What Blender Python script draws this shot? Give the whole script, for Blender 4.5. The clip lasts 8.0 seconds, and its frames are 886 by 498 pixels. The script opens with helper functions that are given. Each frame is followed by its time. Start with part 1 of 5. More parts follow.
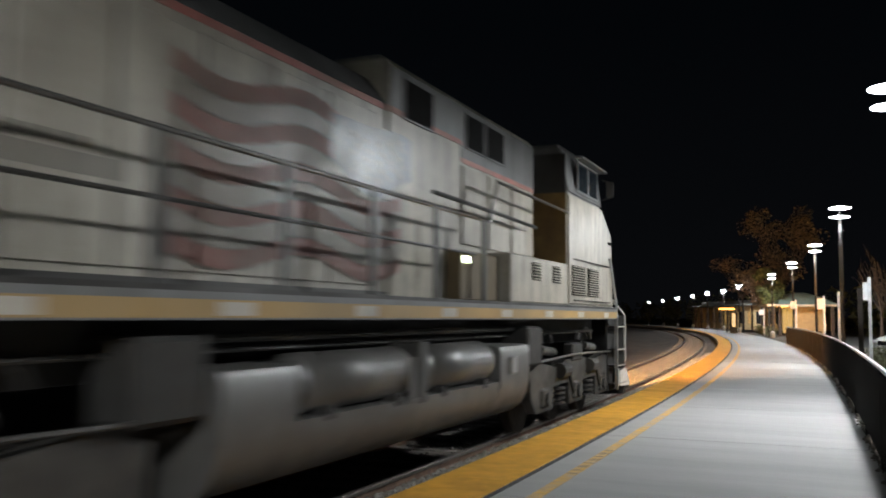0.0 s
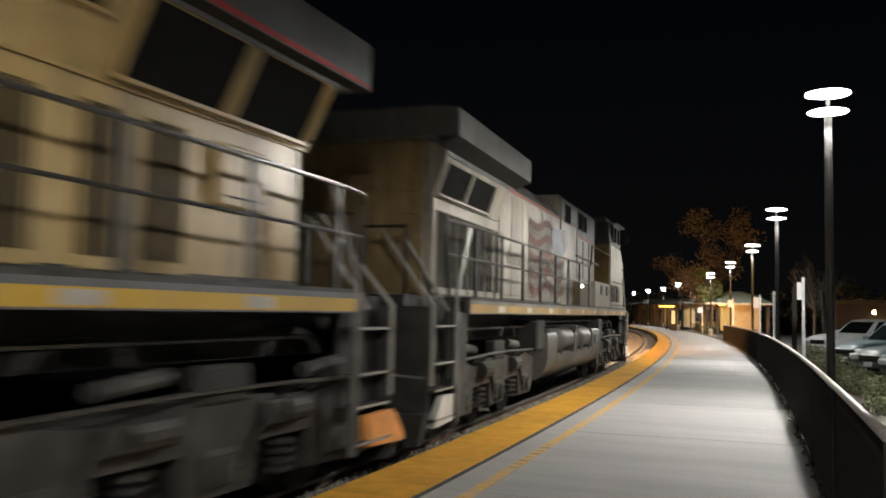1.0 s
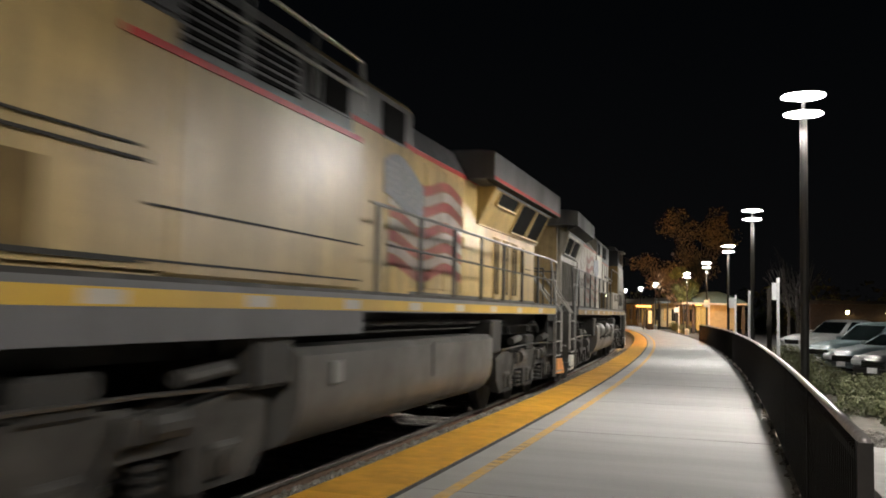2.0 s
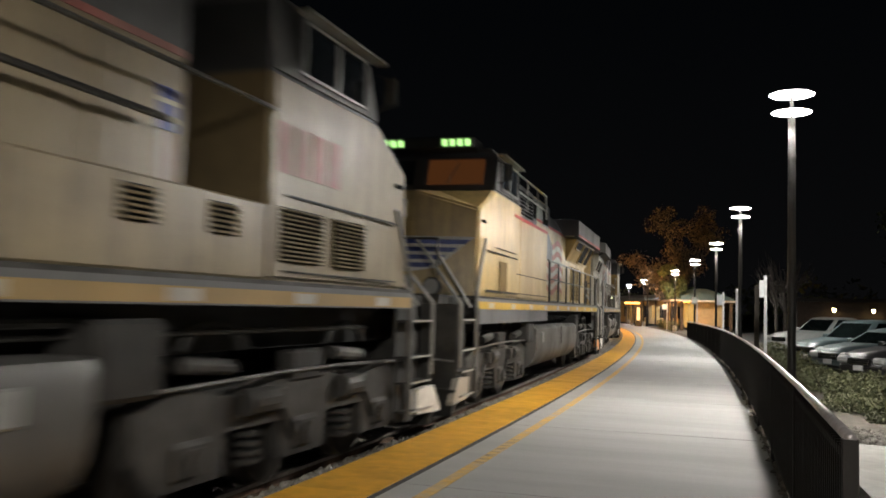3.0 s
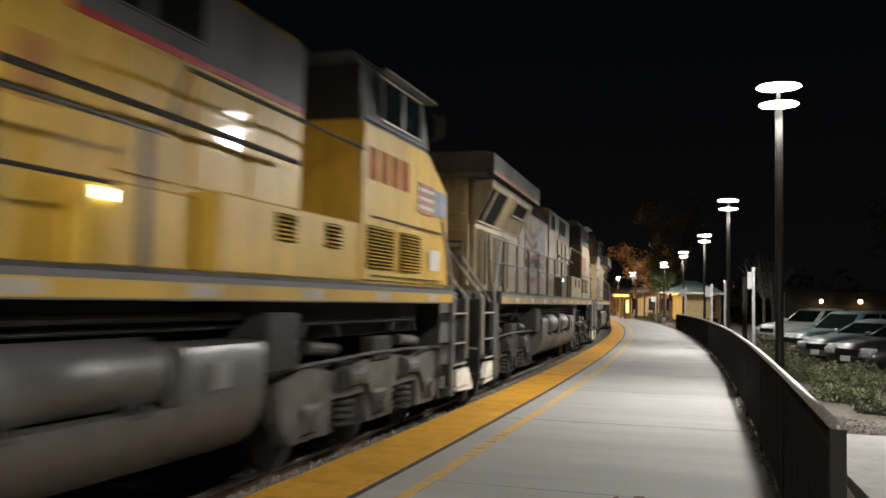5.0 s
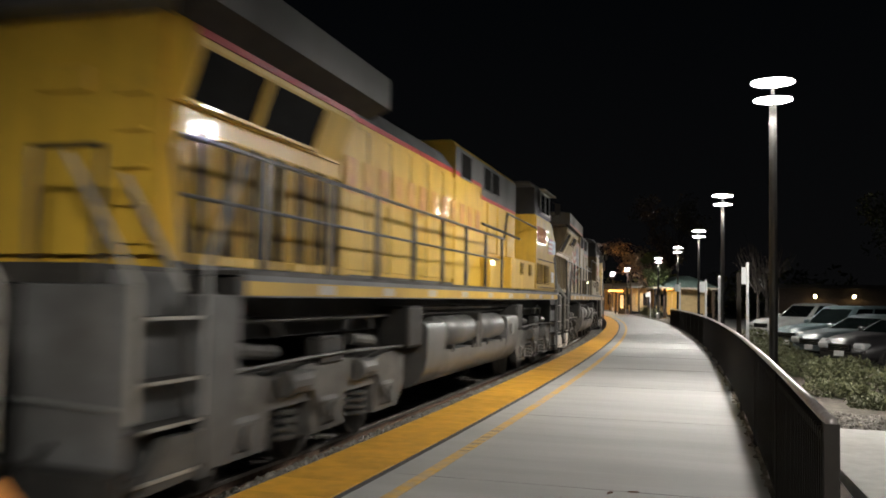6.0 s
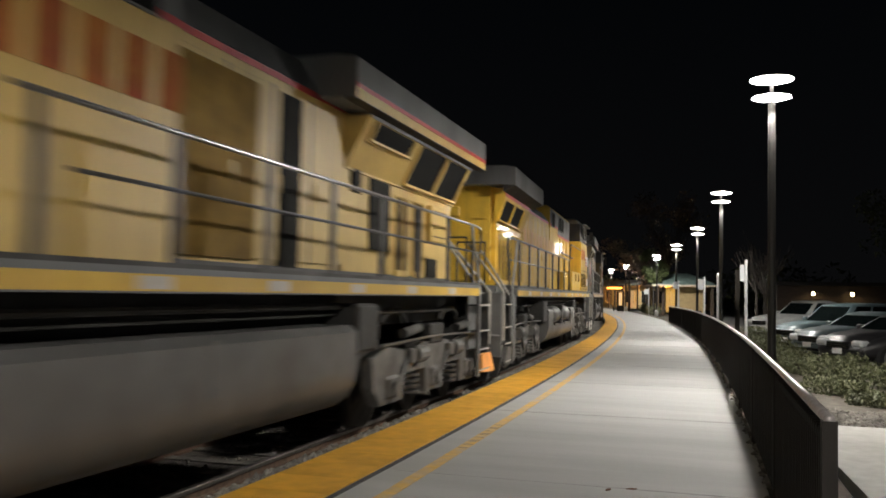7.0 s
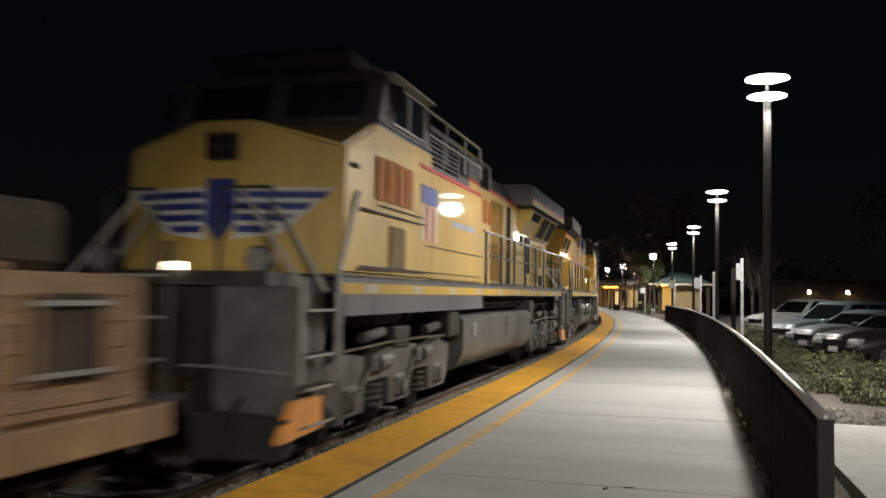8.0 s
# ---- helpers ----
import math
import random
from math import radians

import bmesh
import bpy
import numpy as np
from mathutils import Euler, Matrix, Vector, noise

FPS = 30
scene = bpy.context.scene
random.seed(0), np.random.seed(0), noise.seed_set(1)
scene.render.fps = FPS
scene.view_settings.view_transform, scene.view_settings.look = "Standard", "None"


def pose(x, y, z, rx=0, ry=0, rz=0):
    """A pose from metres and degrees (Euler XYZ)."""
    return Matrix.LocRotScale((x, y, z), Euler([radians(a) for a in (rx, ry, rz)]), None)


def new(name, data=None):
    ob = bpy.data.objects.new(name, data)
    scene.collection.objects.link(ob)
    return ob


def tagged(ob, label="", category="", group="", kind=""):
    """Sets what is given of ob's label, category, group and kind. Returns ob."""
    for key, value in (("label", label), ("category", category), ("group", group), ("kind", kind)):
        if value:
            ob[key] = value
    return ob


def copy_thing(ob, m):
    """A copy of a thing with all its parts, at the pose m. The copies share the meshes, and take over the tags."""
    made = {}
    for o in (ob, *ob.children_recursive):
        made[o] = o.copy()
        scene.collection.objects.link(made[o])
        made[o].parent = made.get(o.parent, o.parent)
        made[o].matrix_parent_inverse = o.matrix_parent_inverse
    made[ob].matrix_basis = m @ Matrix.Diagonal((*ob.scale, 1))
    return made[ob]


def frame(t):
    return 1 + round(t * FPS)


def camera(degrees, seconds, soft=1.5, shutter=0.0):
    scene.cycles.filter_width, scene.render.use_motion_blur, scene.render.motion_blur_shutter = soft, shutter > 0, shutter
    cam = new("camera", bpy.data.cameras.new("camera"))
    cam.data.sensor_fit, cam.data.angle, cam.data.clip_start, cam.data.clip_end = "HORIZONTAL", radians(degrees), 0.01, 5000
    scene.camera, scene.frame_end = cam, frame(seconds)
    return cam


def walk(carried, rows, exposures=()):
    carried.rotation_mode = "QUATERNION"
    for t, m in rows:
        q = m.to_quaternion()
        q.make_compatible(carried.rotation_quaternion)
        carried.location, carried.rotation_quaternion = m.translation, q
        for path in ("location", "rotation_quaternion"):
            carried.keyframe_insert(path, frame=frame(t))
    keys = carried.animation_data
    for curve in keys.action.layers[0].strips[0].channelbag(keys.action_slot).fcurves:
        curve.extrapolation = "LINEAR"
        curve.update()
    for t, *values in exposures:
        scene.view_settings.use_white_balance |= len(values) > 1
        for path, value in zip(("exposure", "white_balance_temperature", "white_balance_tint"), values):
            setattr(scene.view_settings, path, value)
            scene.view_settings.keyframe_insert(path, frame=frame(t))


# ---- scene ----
# camera: carried by hand, nearly still, panning right
EYE = 1.68
PATH = [(0.0, 24.52, 4.4, -0.38), (0.5, 22.81, 4.08, -1.3), (1.0, 20.94, 4.06, -1.12), (1.5, 20.05, 4.1, -1.13),
        (3.0, 18.81, 3.79, -1.53), (3.5, 18.63, 3.57, -1.51), (4.0, 18.49, 3.42, -1.61), (4.5, 18.35, 3.45, -1.29),
        (6.0, 17.74, 3.12, -1.03), (6.5, 17.64, 3.0, -1.03), (7.0, 17.65, 2.93, -1.08), (7.5, 17.62, 2.94, -0.86),
        (8.0, 17.41, 2.91, -0.88)]
cam = camera(53.88, 8.0, soft=1.75, shutter=0.6)
walk(cam, [(t, pose(0, 0, EYE, 90 + p, 0, y) @ pose(0, 0, 0, 0, 0, -r)) for t, y, p, r in PATH],
     [(0.0, 0.0, 5750, 8), (0.6, 0.0, 6100, 9), (1.4, 0.0, 6450, 10), (8.0, 0.0, 6450, 10)])

# plan of the curved railway: s runs along the track, o to the right of its centreline
RADIUS = 496.6
TRACK = 5.5345
RAIL = -0.218
SPEED = 12.374


def at(s, o, z=0.0):
    a = s / RADIUS
    return Vector((-TRACK - RADIUS + (RADIUS + o) * math.cos(a), (RADIUS + o) * math.sin(a), z))


def spot(s, o, z=0.0, turn=0.0):
    p = at(s, o, z)
    return pose(p.x, p.y, p.z, 0, 0, math.degrees(s / RADIUS) + turn)


# night sky and lamps
world = bpy.data.worlds.new("night")
scene.world = world
world.use_nodes = True
# faint glow of the town low in the sky, near black overhead
wt = world.node_tree
sky_at = wt.nodes.new("ShaderNodeTexCoord")
sky_xyz = wt.nodes.new("ShaderNodeSeparateXYZ")
sky_ramp = wt.nodes.new("ShaderNodeValToRGB")
sky_ramp.color_ramp.elements[0].position, sky_ramp.color_ramp.elements[0].color = 0.0, (0.0031, 0.0031, 0.0033, 1)
sky_ramp.color_ramp.elements[1].position, sky_ramp.color_ramp.elements[1].color = 0.32, (0.0011, 0.0014, 0.0018, 1)
wt.links.new(sky_at.outputs["Generated"], sky_xyz.inputs[0])
wt.links.new(sky_xyz.outputs["Z"], sky_ramp.inputs[0])
wt.links.new(sky_ramp.outputs[0], wt.nodes["Background"].inputs[0])
wt.nodes["Background"].inputs[1].default_value = 1.0
scene.view_settings.exposure = 0.0
LAMP_WATTS = 2230
LAMP_COLOUR = (1.0, 0.955, 0.87)


def lamp_light(p, watts, colour=LAMP_COLOUR, radius=0.22, shape="SPOT"):
    d = bpy.data.lights.new("lamp_light", shape)
    d.energy, d.color, d.shadow_soft_size = watts, colour, radius
    if shape == "SPOT":
        d.spot_size, d.spot_blend = radians(178), 0.26
    ob = new("lamp_light", d)
    ob.location = p
    return ob


# ---- materials
def nodes_of(name):
    m = bpy.data.materials.new(name)
    m.use_nodes = True
    nt = m.node_tree
    return m, nt, nt.nodes["Principled BSDF"]


def surface(name, colour, rough=0.6, metal=0.0, vary=0.25, scale=3.0, dirt=None, dirt_amount=0.4, dirt_scale=0.8,
            bump=0.1, bump_scale=40.0, streak=1.0, coat=0.0, per_object=0.0, grime=0.0, stretch=(1, 1), spec=0.5):
    """Paint, stone, metal: a base colour broken up at two scales, with dirt and fine relief."""
    m, nt, b = nodes_of(name)
    L = nt.links.new
    tc = nt.nodes.new("ShaderNodeTexCoord")
    mp = nt.nodes.new("ShaderNodeMapping")
    mp.inputs["Scale"].default_value = (*stretch, 1 / streak)
    if per_object:
        own = nt.nodes.new("ShaderNodeObjectInfo")
        shift = nt.nodes.new("ShaderNodeVectorMath")
        shift.operation = "MULTIPLY_ADD"
        shift.inputs[1].default_value = (37.0, 23.0, 11.0)
        L(own.outputs["Random"], shift.inputs[0])
        L(tc.outputs["Object"], shift.inputs[2])
        L(shift.outputs[0], mp.inputs[0])
    else:
        L(tc.outputs["Object"], mp.inputs[0])
    fine = nt.nodes.new("ShaderNodeTexNoise")
    fine.inputs["Scale"].default_value, fine.inputs["Detail"].default_value = scale, 6
    L(mp.outputs[0], fine.inputs["Vector"])
    ramp = nt.nodes.new("ShaderNodeMapRange")
    ramp.inputs[1].default_value, ramp.inputs[2].default_value = 0.3, 0.7
    ramp.inputs[3].default_value, ramp.inputs[4].default_value = 1 - vary, 1 + vary
    L(fine.outputs[0], ramp.inputs[0])
    mul = nt.nodes.new("ShaderNodeVectorMath")
    mul.operation = "SCALE"
    mul.inputs[0].default_value = colour[:3]
    L(ramp.outputs[0], mul.inputs["Scale"])
    out = mul.outputs[0]
    if per_object:
        oi = nt.nodes.new("ShaderNodeObjectInfo")
        r2 = nt.nodes.new("ShaderNodeMapRange")
        r2.inputs[3].default_value, r2.inputs[4].default_value = 1 - per_object, 1 + per_object
        L(oi.outputs["Random"], r2.inputs[0])
        m2 = nt.nodes.new("ShaderNodeVectorMath")
        m2.operation = "SCALE"
        L(out, m2.inputs[0])
        L(r2.outputs[0], m2.inputs["Scale"])
        out = m2.outputs[0]
    if grime:
        gm = nt.nodes.new("ShaderNodeMapping")
        gm.inputs["Scale"].default_value = (7, 7, 0.5)
        L(tc.outputs["Object"], gm.inputs[0])
        gn = nt.nodes.new("ShaderNodeTexNoise")
        gn.inputs["Scale"].default_value, gn.inputs["Detail"].default_value = 1.0, 5
        L(gm.outputs[0], gn.inputs["Vector"])
        spots = nt.nodes.new("ShaderNodeTexNoise")
        spots.inputs["Scale"].default_value, spots.inputs["Detail"].default_value = 2.3, 9
        spots.inputs["Roughness"].default_value = 0.75
        L(tc.outputs["Object"], spots.inputs["Vector"])
        both = nt.nodes.new("ShaderNodeMath")
        both.operation = "MULTIPLY"
        L(gn.outputs[0], both.inputs[0])
        L(spots.outputs[0], both.inputs[1])
        gr = nt.nodes.new("ShaderNodeMapRange")
        gr.inputs[1].default_value, gr.inputs[2].default_value = 0.20, 0.42
        gr.inputs[4].default_value = grime
        L(both.outputs[0], gr.inputs[0])
        gx = nt.nodes.new("ShaderNodeMix")
        gx.data_type = "RGBA"
        gx.inputs["B"].default_value = (0.055, 0.045, 0.035, 1)
        L(gr.outputs[0], gx.inputs["Factor"])
        L(out, gx.inputs["A"])
        out = gx.outputs["Result"]
    if dirt:
        big = nt.nodes.new("ShaderNodeTexNoise")
        big.inputs["Scale"].default_value, big.inputs["Detail"].default_value = dirt_scale, 8
        big.inputs["Roughness"].default_value = 0.65
        L(mp.outputs[0], big.inputs["Vector"])
        r = nt.nodes.new("ShaderNodeMapRange")
        r.inputs[1].default_value, r.inputs[2].default_value = 0.62 - dirt_amount * 0.5, 0.72
        r.inputs[4].default_value = min(1.0, 0.35 + dirt_amount)
        L(big.outputs[0], r.inputs[0])
        mix = nt.nodes.new("ShaderNodeMix")
        mix.data_type = "RGBA"
        mix.inputs["B"].default_value = (*dirt[:3], 1)
        L(r.outputs[0], mix.inputs["Factor"])
        L(out, mix.inputs["A"])
        out = mix.outputs["Result"]
        rr = nt.nodes.new("ShaderNodeMapRange")
        rr.inputs[3].default_value, rr.inputs[4].default_value = rough, min(1, rough + 0.3)
        L(r.outputs[0], rr.inputs[0])
        L(rr.outputs[0], b.inputs["Roughness"])
    else:
        b.inputs["Roughness"].default_value = rough
    L(out, b.inputs["Base Color"])
    b.inputs["Metallic"].default_value = metal
    b.inputs["Specular IOR Level"].default_value = spec
    b.inputs["Coat Weight"].default_value = coat
    b.inputs["Coat Roughness"].default_value = 0.05
    if bump:
        bn = nt.nodes.new("ShaderNodeTexNoise")
        bn.inputs["Scale"].default_value, bn.inputs["Detail"].default_value = bump_scale, 4
        L(tc.outputs["Object"], bn.inputs["Vector"])
        bp = nt.nodes.new("ShaderNodeBump")
        bp.inputs["Strength"].default_value, bp.inputs["Distance"].default_value = bump, 0.01
        L(bn.outputs[0], bp.inputs["Height"])
        L(bp.outputs[0], b.inputs["Normal"])
    return m


def glow(name, colour, strength, base=0.8):
    m, nt, b = nodes_of(name)
    b.inputs["Base Color"].default_value = (base, base, base, 1)
    b.inputs["Emission Color"].default_value = (*colour, 1)
    b.inputs["Emission Strength"].default_value = strength
    return m


def glass(name, tint=(0.02, 0.025, 0.03), rough=0.05):
    m, nt, b = nodes_of(name)
    b.inputs["Base Color"].default_value = (*tint, 1)
    b.inputs["Roughness"].default_value = rough
    b.inputs["IOR"].default_value = 1.5
    return m


M = {
    "concrete": surface("platform_concrete", (0.42, 0.42, 0.413), 0.72, 0, 0.06, 2, (0.335, 0.333, 0.327), 0.35, 0.34, 0.25, 60, stretch=(0.25, 1.3), spec=0.25),
    "path_concrete": surface("path_concrete", (0.50, 0.49, 0.46), 0.8, 0, 0.10, 6, (0.33, 0.32, 0.3), 0.25, 0.5, 0.2, 60),
    "joint": surface("joint_dark", (0.05, 0.05, 0.05), 0.9),
    "slab_joint": surface("slab_joint", (0.31, 0.308, 0.30), 0.9),
    "tactile": surface("tactile_yellow", (0.74, 0.37, 0.02), 0.6, 0, 0.12, 5, (0.42, 0.22, 0.03), 0.3, 1.2, 0.15, 30, per_object=0.02),
    "stripe_paint": surface("stripe_paint", (0.70, 0.42, 0.06), 0.7, 0, 0.15, 8, (0.42, 0.41, 0.38), 0.5, 3.0),
    "ballast": surface("ballast", (0.16, 0.14, 0.12), 0.95, 0, 0.6, 18, (0.06, 0.05, 0.045), 0.5, 0.8, 1.0, 14),
    "stone": surface("ballast_stone", (0.27, 0.25, 0.22), 0.9, 0, 0.5, 9, (0.10, 0.09, 0.08), 0.4, 2.0),
    "steel": surface("rail_steel", (0.30, 0.27, 0.25), 0.35, 0.9, 0.2, 20),
    "rust": surface("rail_rust", (0.11, 0.065, 0.04), 0.85, 0, 0.4, 12),
    "tie": surface("tie_concrete", (0.22, 0.20, 0.18), 0.9, 0, 0.3, 9),
    "soil": surface("soil", (0.10, 0.075, 0.055), 0.95, 0, 0.5, 7, (0.05, 0.04, 0.03), 0.5, 0.9, 1.0, 18),
    "bed_soil": surface("bed_soil", (0.14, 0.125, 0.105), 0.95, 0, 0.45, 7, (0.09, 0.07, 0.05), 0.45, 0.9, 1.0, 18),
    "soot": surface("sooty_yellow", (0.42, 0.30, 0.14), 0.55, 0, 0.25, 2, (0.09, 0.06, 0.035), 0.5, 0.8, streak=3, grime=0.5),
    "ground": surface("dark_ground", (0.05, 0.045, 0.04), 0.95, 0, 0.4, 0.6),
    "asphalt": surface("asphalt", (0.05, 0.05, 0.052), 0.85, 0, 0.25, 10, (0.03, 0.03, 0.03), 0.3, 0.4, 0.4, 80),
    "fence": surface("fence_bronze", (0.011, 0.0085, 0.007), 0.9, 0.0, 0.3, 5),
    "fence_rail": surface("fence_rail", (0.36, 0.33, 0.32), 0.42, 0.6, 0.2, 15),
    "pole": surface("pole_bronze", (0.016, 0.015, 0.014), 0.5, 0.2, 0.25, 8),
    "galv": surface("galvanised_steel", (0.45, 0.46, 0.47), 0.42, 0.85, 0.15, 12),
    "sign_white": surface("sign_white", (0.62, 0.64, 0.66), 0.5, 0, 0.06, 6),
    "leaf": surface("shrub_leaf", (0.105, 0.112, 0.055), 0.6, 0, 0.5, 3.0, bump=0),
    "tree_leaf": surface("tree_leaf", (0.07, 0.09, 0.03), 0.65, 0, 0.5, 1.0, bump=0),
    "olive_leaf": surface("olive_leaf", (0.105, 0.085, 0.045), 0.7, 0, 0.5, 1.0, bump=0),
    "dry_leaf": surface("dry_leaf", (0.15, 0.115, 0.08), 0.7, 0, 0.5, 1.0, bump=0),
    "bark": surface("bark", (0.045, 0.038, 0.033), 0.9, 0, 0.4, 6, bump=0.5),
    "roof_green": surface("roof_green", (0.20, 0.28, 0.26), 0.5, 0.2, 0.12, 2),
    "stucco": surface("stucco_tan", (0.50, 0.375, 0.19), 0.9, 0, 0.1, 4),
    "trim": surface("trim_cream", (0.6, 0.52, 0.4), 0.7),
    "brick_wall": surface("brick_wall", (0.035, 0.024, 0.018), 0.9, 0, 0.3, 6),
    "lens": glow("lamp_lens", (1.0, 0.96, 0.88), 55),
    "amber": glow("amber_glow", (1.0, 0.42, 0.05), 5),
    "roof_dark": surface("roof_dark", (0.05, 0.055, 0.05), 0.6, 0.1, 0.2, 2),
    "column_dark": surface("column_dark", (0.09, 0.065, 0.045), 0.8),
    "amber_window": glow("amber_window", (1.0, 0.55, 0.11), 0.6, 0.04),
    "wall_lamp": glow("wall_lamp_lens", (1.0, 0.78, 0.35), 60),
    "tail": glow("walkway_lamp", (0.95, 1.0, 0.6), 9),
    "ditch": glow("ditch_lamp", (1.0, 0.82, 0.55), 12),
    "board": glow("number_board_glow", (0.35, 0.75, 0.25), 0.02, 0.02),
    "board_dark": surface("number_board_dark", (0.03, 0.03, 0.03), 0.5),
    "board_text": glow("number_board_bars", (0.50, 1.0, 0.30), 1.6),
    "cab_glow": glow("lit_cab_window", (1.0, 0.33, 0.09), 0.055, 0.02),
    "headlamp": glow("headlamp_lens", (1.0, 0.50, 0.17), 560000),
    "ditch_beam": glow("ditch_beam_lens", (1.0, 0.46, 0.13), 260000),
    "glass": glass("dark_glass"),
    "recess_gold": surface("recess_gold", (0.30, 0.17, 0.012), 0.75, 0, 0.25, 3, (0.11, 0.06, 0.01), 0.5, 1.4),
    "wood_post": surface("wood_post", (0.035, 0.028, 0.022), 0.8, 0, 0.3, 6, streak=6),
    "car_glass": glass("car_glass", (0.004, 0.006, 0.006), 0.03),
    "undercar": surface("underframe_black", (0.022, 0.021, 0.019), 0.75, 0, 0.3, 5, (0.032, 0.027, 0.022), 0.4, 1.5),
    "truck": surface("truck_grey", (0.056, 0.053, 0.047), 0.55, 0.1, 0.4, 4, (0.015, 0.013, 0.011), 0.6, 1.3, 0.3, 25),
    "tank": surface("tank_grey", (0.102, 0.098, 0.092), 0.42, 0.1, 0.15, 3, (0.065, 0.058, 0.05), 0.4, 0.9, 0.1, 25),
    "truck_light": surface("truck_silver_grey", (0.13, 0.126, 0.118), 0.5, 0.1, 0.35, 4, (0.028, 0.024, 0.02), 0.45, 1.3, 0.3, 25),
    "tank_light": surface("tank_silver_grey", (0.112, 0.110, 0.107), 0.4, 0.1, 0.15, 3, (0.09, 0.08, 0.07), 0.35, 0.9, 0.1, 25),
    "navy": surface("faded_navy", (0.07, 0.078, 0.10), 0.4, 0, 0.5, 5, (0.17, 0.17, 0.17), 0.4, 4.0),
    "star_grey": surface("star_grey", (0.26, 0.26, 0.25), 0.45, 0, 0.3, 3),
    "flag_red": surface("flag_red", (0.40, 0.09, 0.08), 0.4, 0, 0.25, 2, (0.30, 0.20, 0.13), 0.35, 1.4),
    "flag_white": surface("flag_white", (0.55, 0.50, 0.46), 0.35, 0, 0.2, 2, (0.36, 0.28, 0.2), 0.35, 1.4),
    "end_grey": surface("end_platform_grey", (0.125, 0.125, 0.123), 0.5, 0, 0.25, 3, (0.07, 0.065, 0.06), 0.45, 1.2),
    "wheel": surface("wheel_steel", (0.09, 0.08, 0.07), 0.5, 0.8, 0.3, 8),
    "silver": surface("handrail_grey", (0.30, 0.30, 0.29), 0.4, 0.3, 0.1, 10),
    "pale_rail": surface("stair_rail_pale", (0.36, 0.345, 0.31), 0.5, 0, 0.1, 10),
    "rail_dark": surface("handrail_dark", (0.035, 0.033, 0.03), 0.45, 0.2, 0.2, 10),
    "grille": surface("grille_black", (0.010, 0.010, 0.010), 0.9, spec=0.12),
    "red": surface("stripe_red", (0.42, 0.03, 0.03), 0.5, 0, 0.2, 4),
    "faded_red": surface("faded_red", (0.36, 0.12, 0.10), 0.5, 0, 0.3, 2, (0.35, 0.30, 0.24), 0.4, 1.2),
    "ghost_red": surface("ghost_red", (0.34, 0.15, 0.125), 0.4, 0, 0.3, 2, (0.33, 0.29, 0.24), 0.5, 1.4),
    "sill_dull": surface("sill_dull", (0.40, 0.25, 0.07), 0.5, 0, 0.2, 2, (0.22, 0.17, 0.10), 0.5, 1.0),
    "dark_letter": surface("dark_letter", (0.12, 0.11, 0.09), 0.5, 0, 0.3, 3),
    "white_paint": surface("white_paint", (0.62, 0.60, 0.56), 0.45, 0, 0.12, 3),
    "faded_white": surface("faded_white", (0.45, 0.42, 0.37), 0.35, 0, 0.2, 2, (0.3, 0.26, 0.2), 0.4, 1.2),
    "blue": surface("decal_blue", (0.03, 0.05, 0.22), 0.4, 0, 0.15, 4),
    "faded_blue": surface("faded_blue", (0.11, 0.14, 0.20), 0.35, 0, 0.5, 3.0, (0.3, 0.28, 0.25), 0.3, 2.0),
    "plow_white": surface("plow_white", (0.75, 0.73, 0.68), 0.6, 0, 0.15, 5, (0.3, 0.27, 0.22), 0.3, 2.0),
    "plow_orange": surface("plow_orange", (0.85, 0.36, 0.09), 0.6, 0, 0.15, 5, (0.4, 0.22, 0.1), 0.3, 2.0),
    "tan_car": surface("freight_tan", (0.40, 0.25, 0.125), 0.55, 0, 0.35, 2.5, (0.16, 0.095, 0.05), 0.6, 1.1, streak=2, grime=0.5),
    "yellow_green": surface("yellow_green", (0.40, 0.38, 0.08), 0.6),
    "load_brown": surface("load_brown", (0.06, 0.042, 0.027), 0.8, 0, 0.5, 2, (0.025, 0.019, 0.014), 0.5, 1.2),
    "tyre": surface("tyre", (0.02, 0.02, 0.02), 0.8),
    "chrome": surface("chrome", (0.6, 0.6, 0.62), 0.12, 1.0, 0.05),
    "plate_white": surface("plate_white", (0.65, 0.65, 0.65), 0.5),
    "car_lamp": surface("car_lamp", (0.45, 0.47, 0.48), 0.6, 0.0, 0.1, 9, bump=0),
    "panel_glow": glow("panel_glow", (1.0, 0.66, 0.28), 0.9),
    "litter": surface("dry_litter", (0.13, 0.06, 0.03), 0.8),
}


def livery(name, yellow, dirt, amount, rough, grey, coat=0.0, grime=0.5):
    """The two paints of one engine: its yellow body and its grey roof."""
    y = surface(name + "_yellow", yellow, rough, 0, 0.10, 1.6, dirt, amount, 0.55, 0.12, 5, 3.5, coat, grime=grime)
    g = surface(name + "_grey", grey, rough + 0.12, 0, 0.15, 1.6, [c * 0.55 for c in grey], 0.35, 0.6, 0.12, 5, 3.0, grime=grime * 0.7)
    return y, g


# ---- mesh helpers
def part(name, bm, material, parent=None, label="", smooth=False):
    me = bpy.data.meshes.new(name)
    bmesh.ops.recalc_face_normals(bm, faces=bm.faces)
    bm.to_mesh(me)
    bm.free()
    if smooth:
        for p in me.polygons:
            p.use_smooth = True
    me.materials.append(material)
    ob = new(name, me)
    if parent:
        ob.parent = parent
    if label:
        ob["label"] = label
    return ob


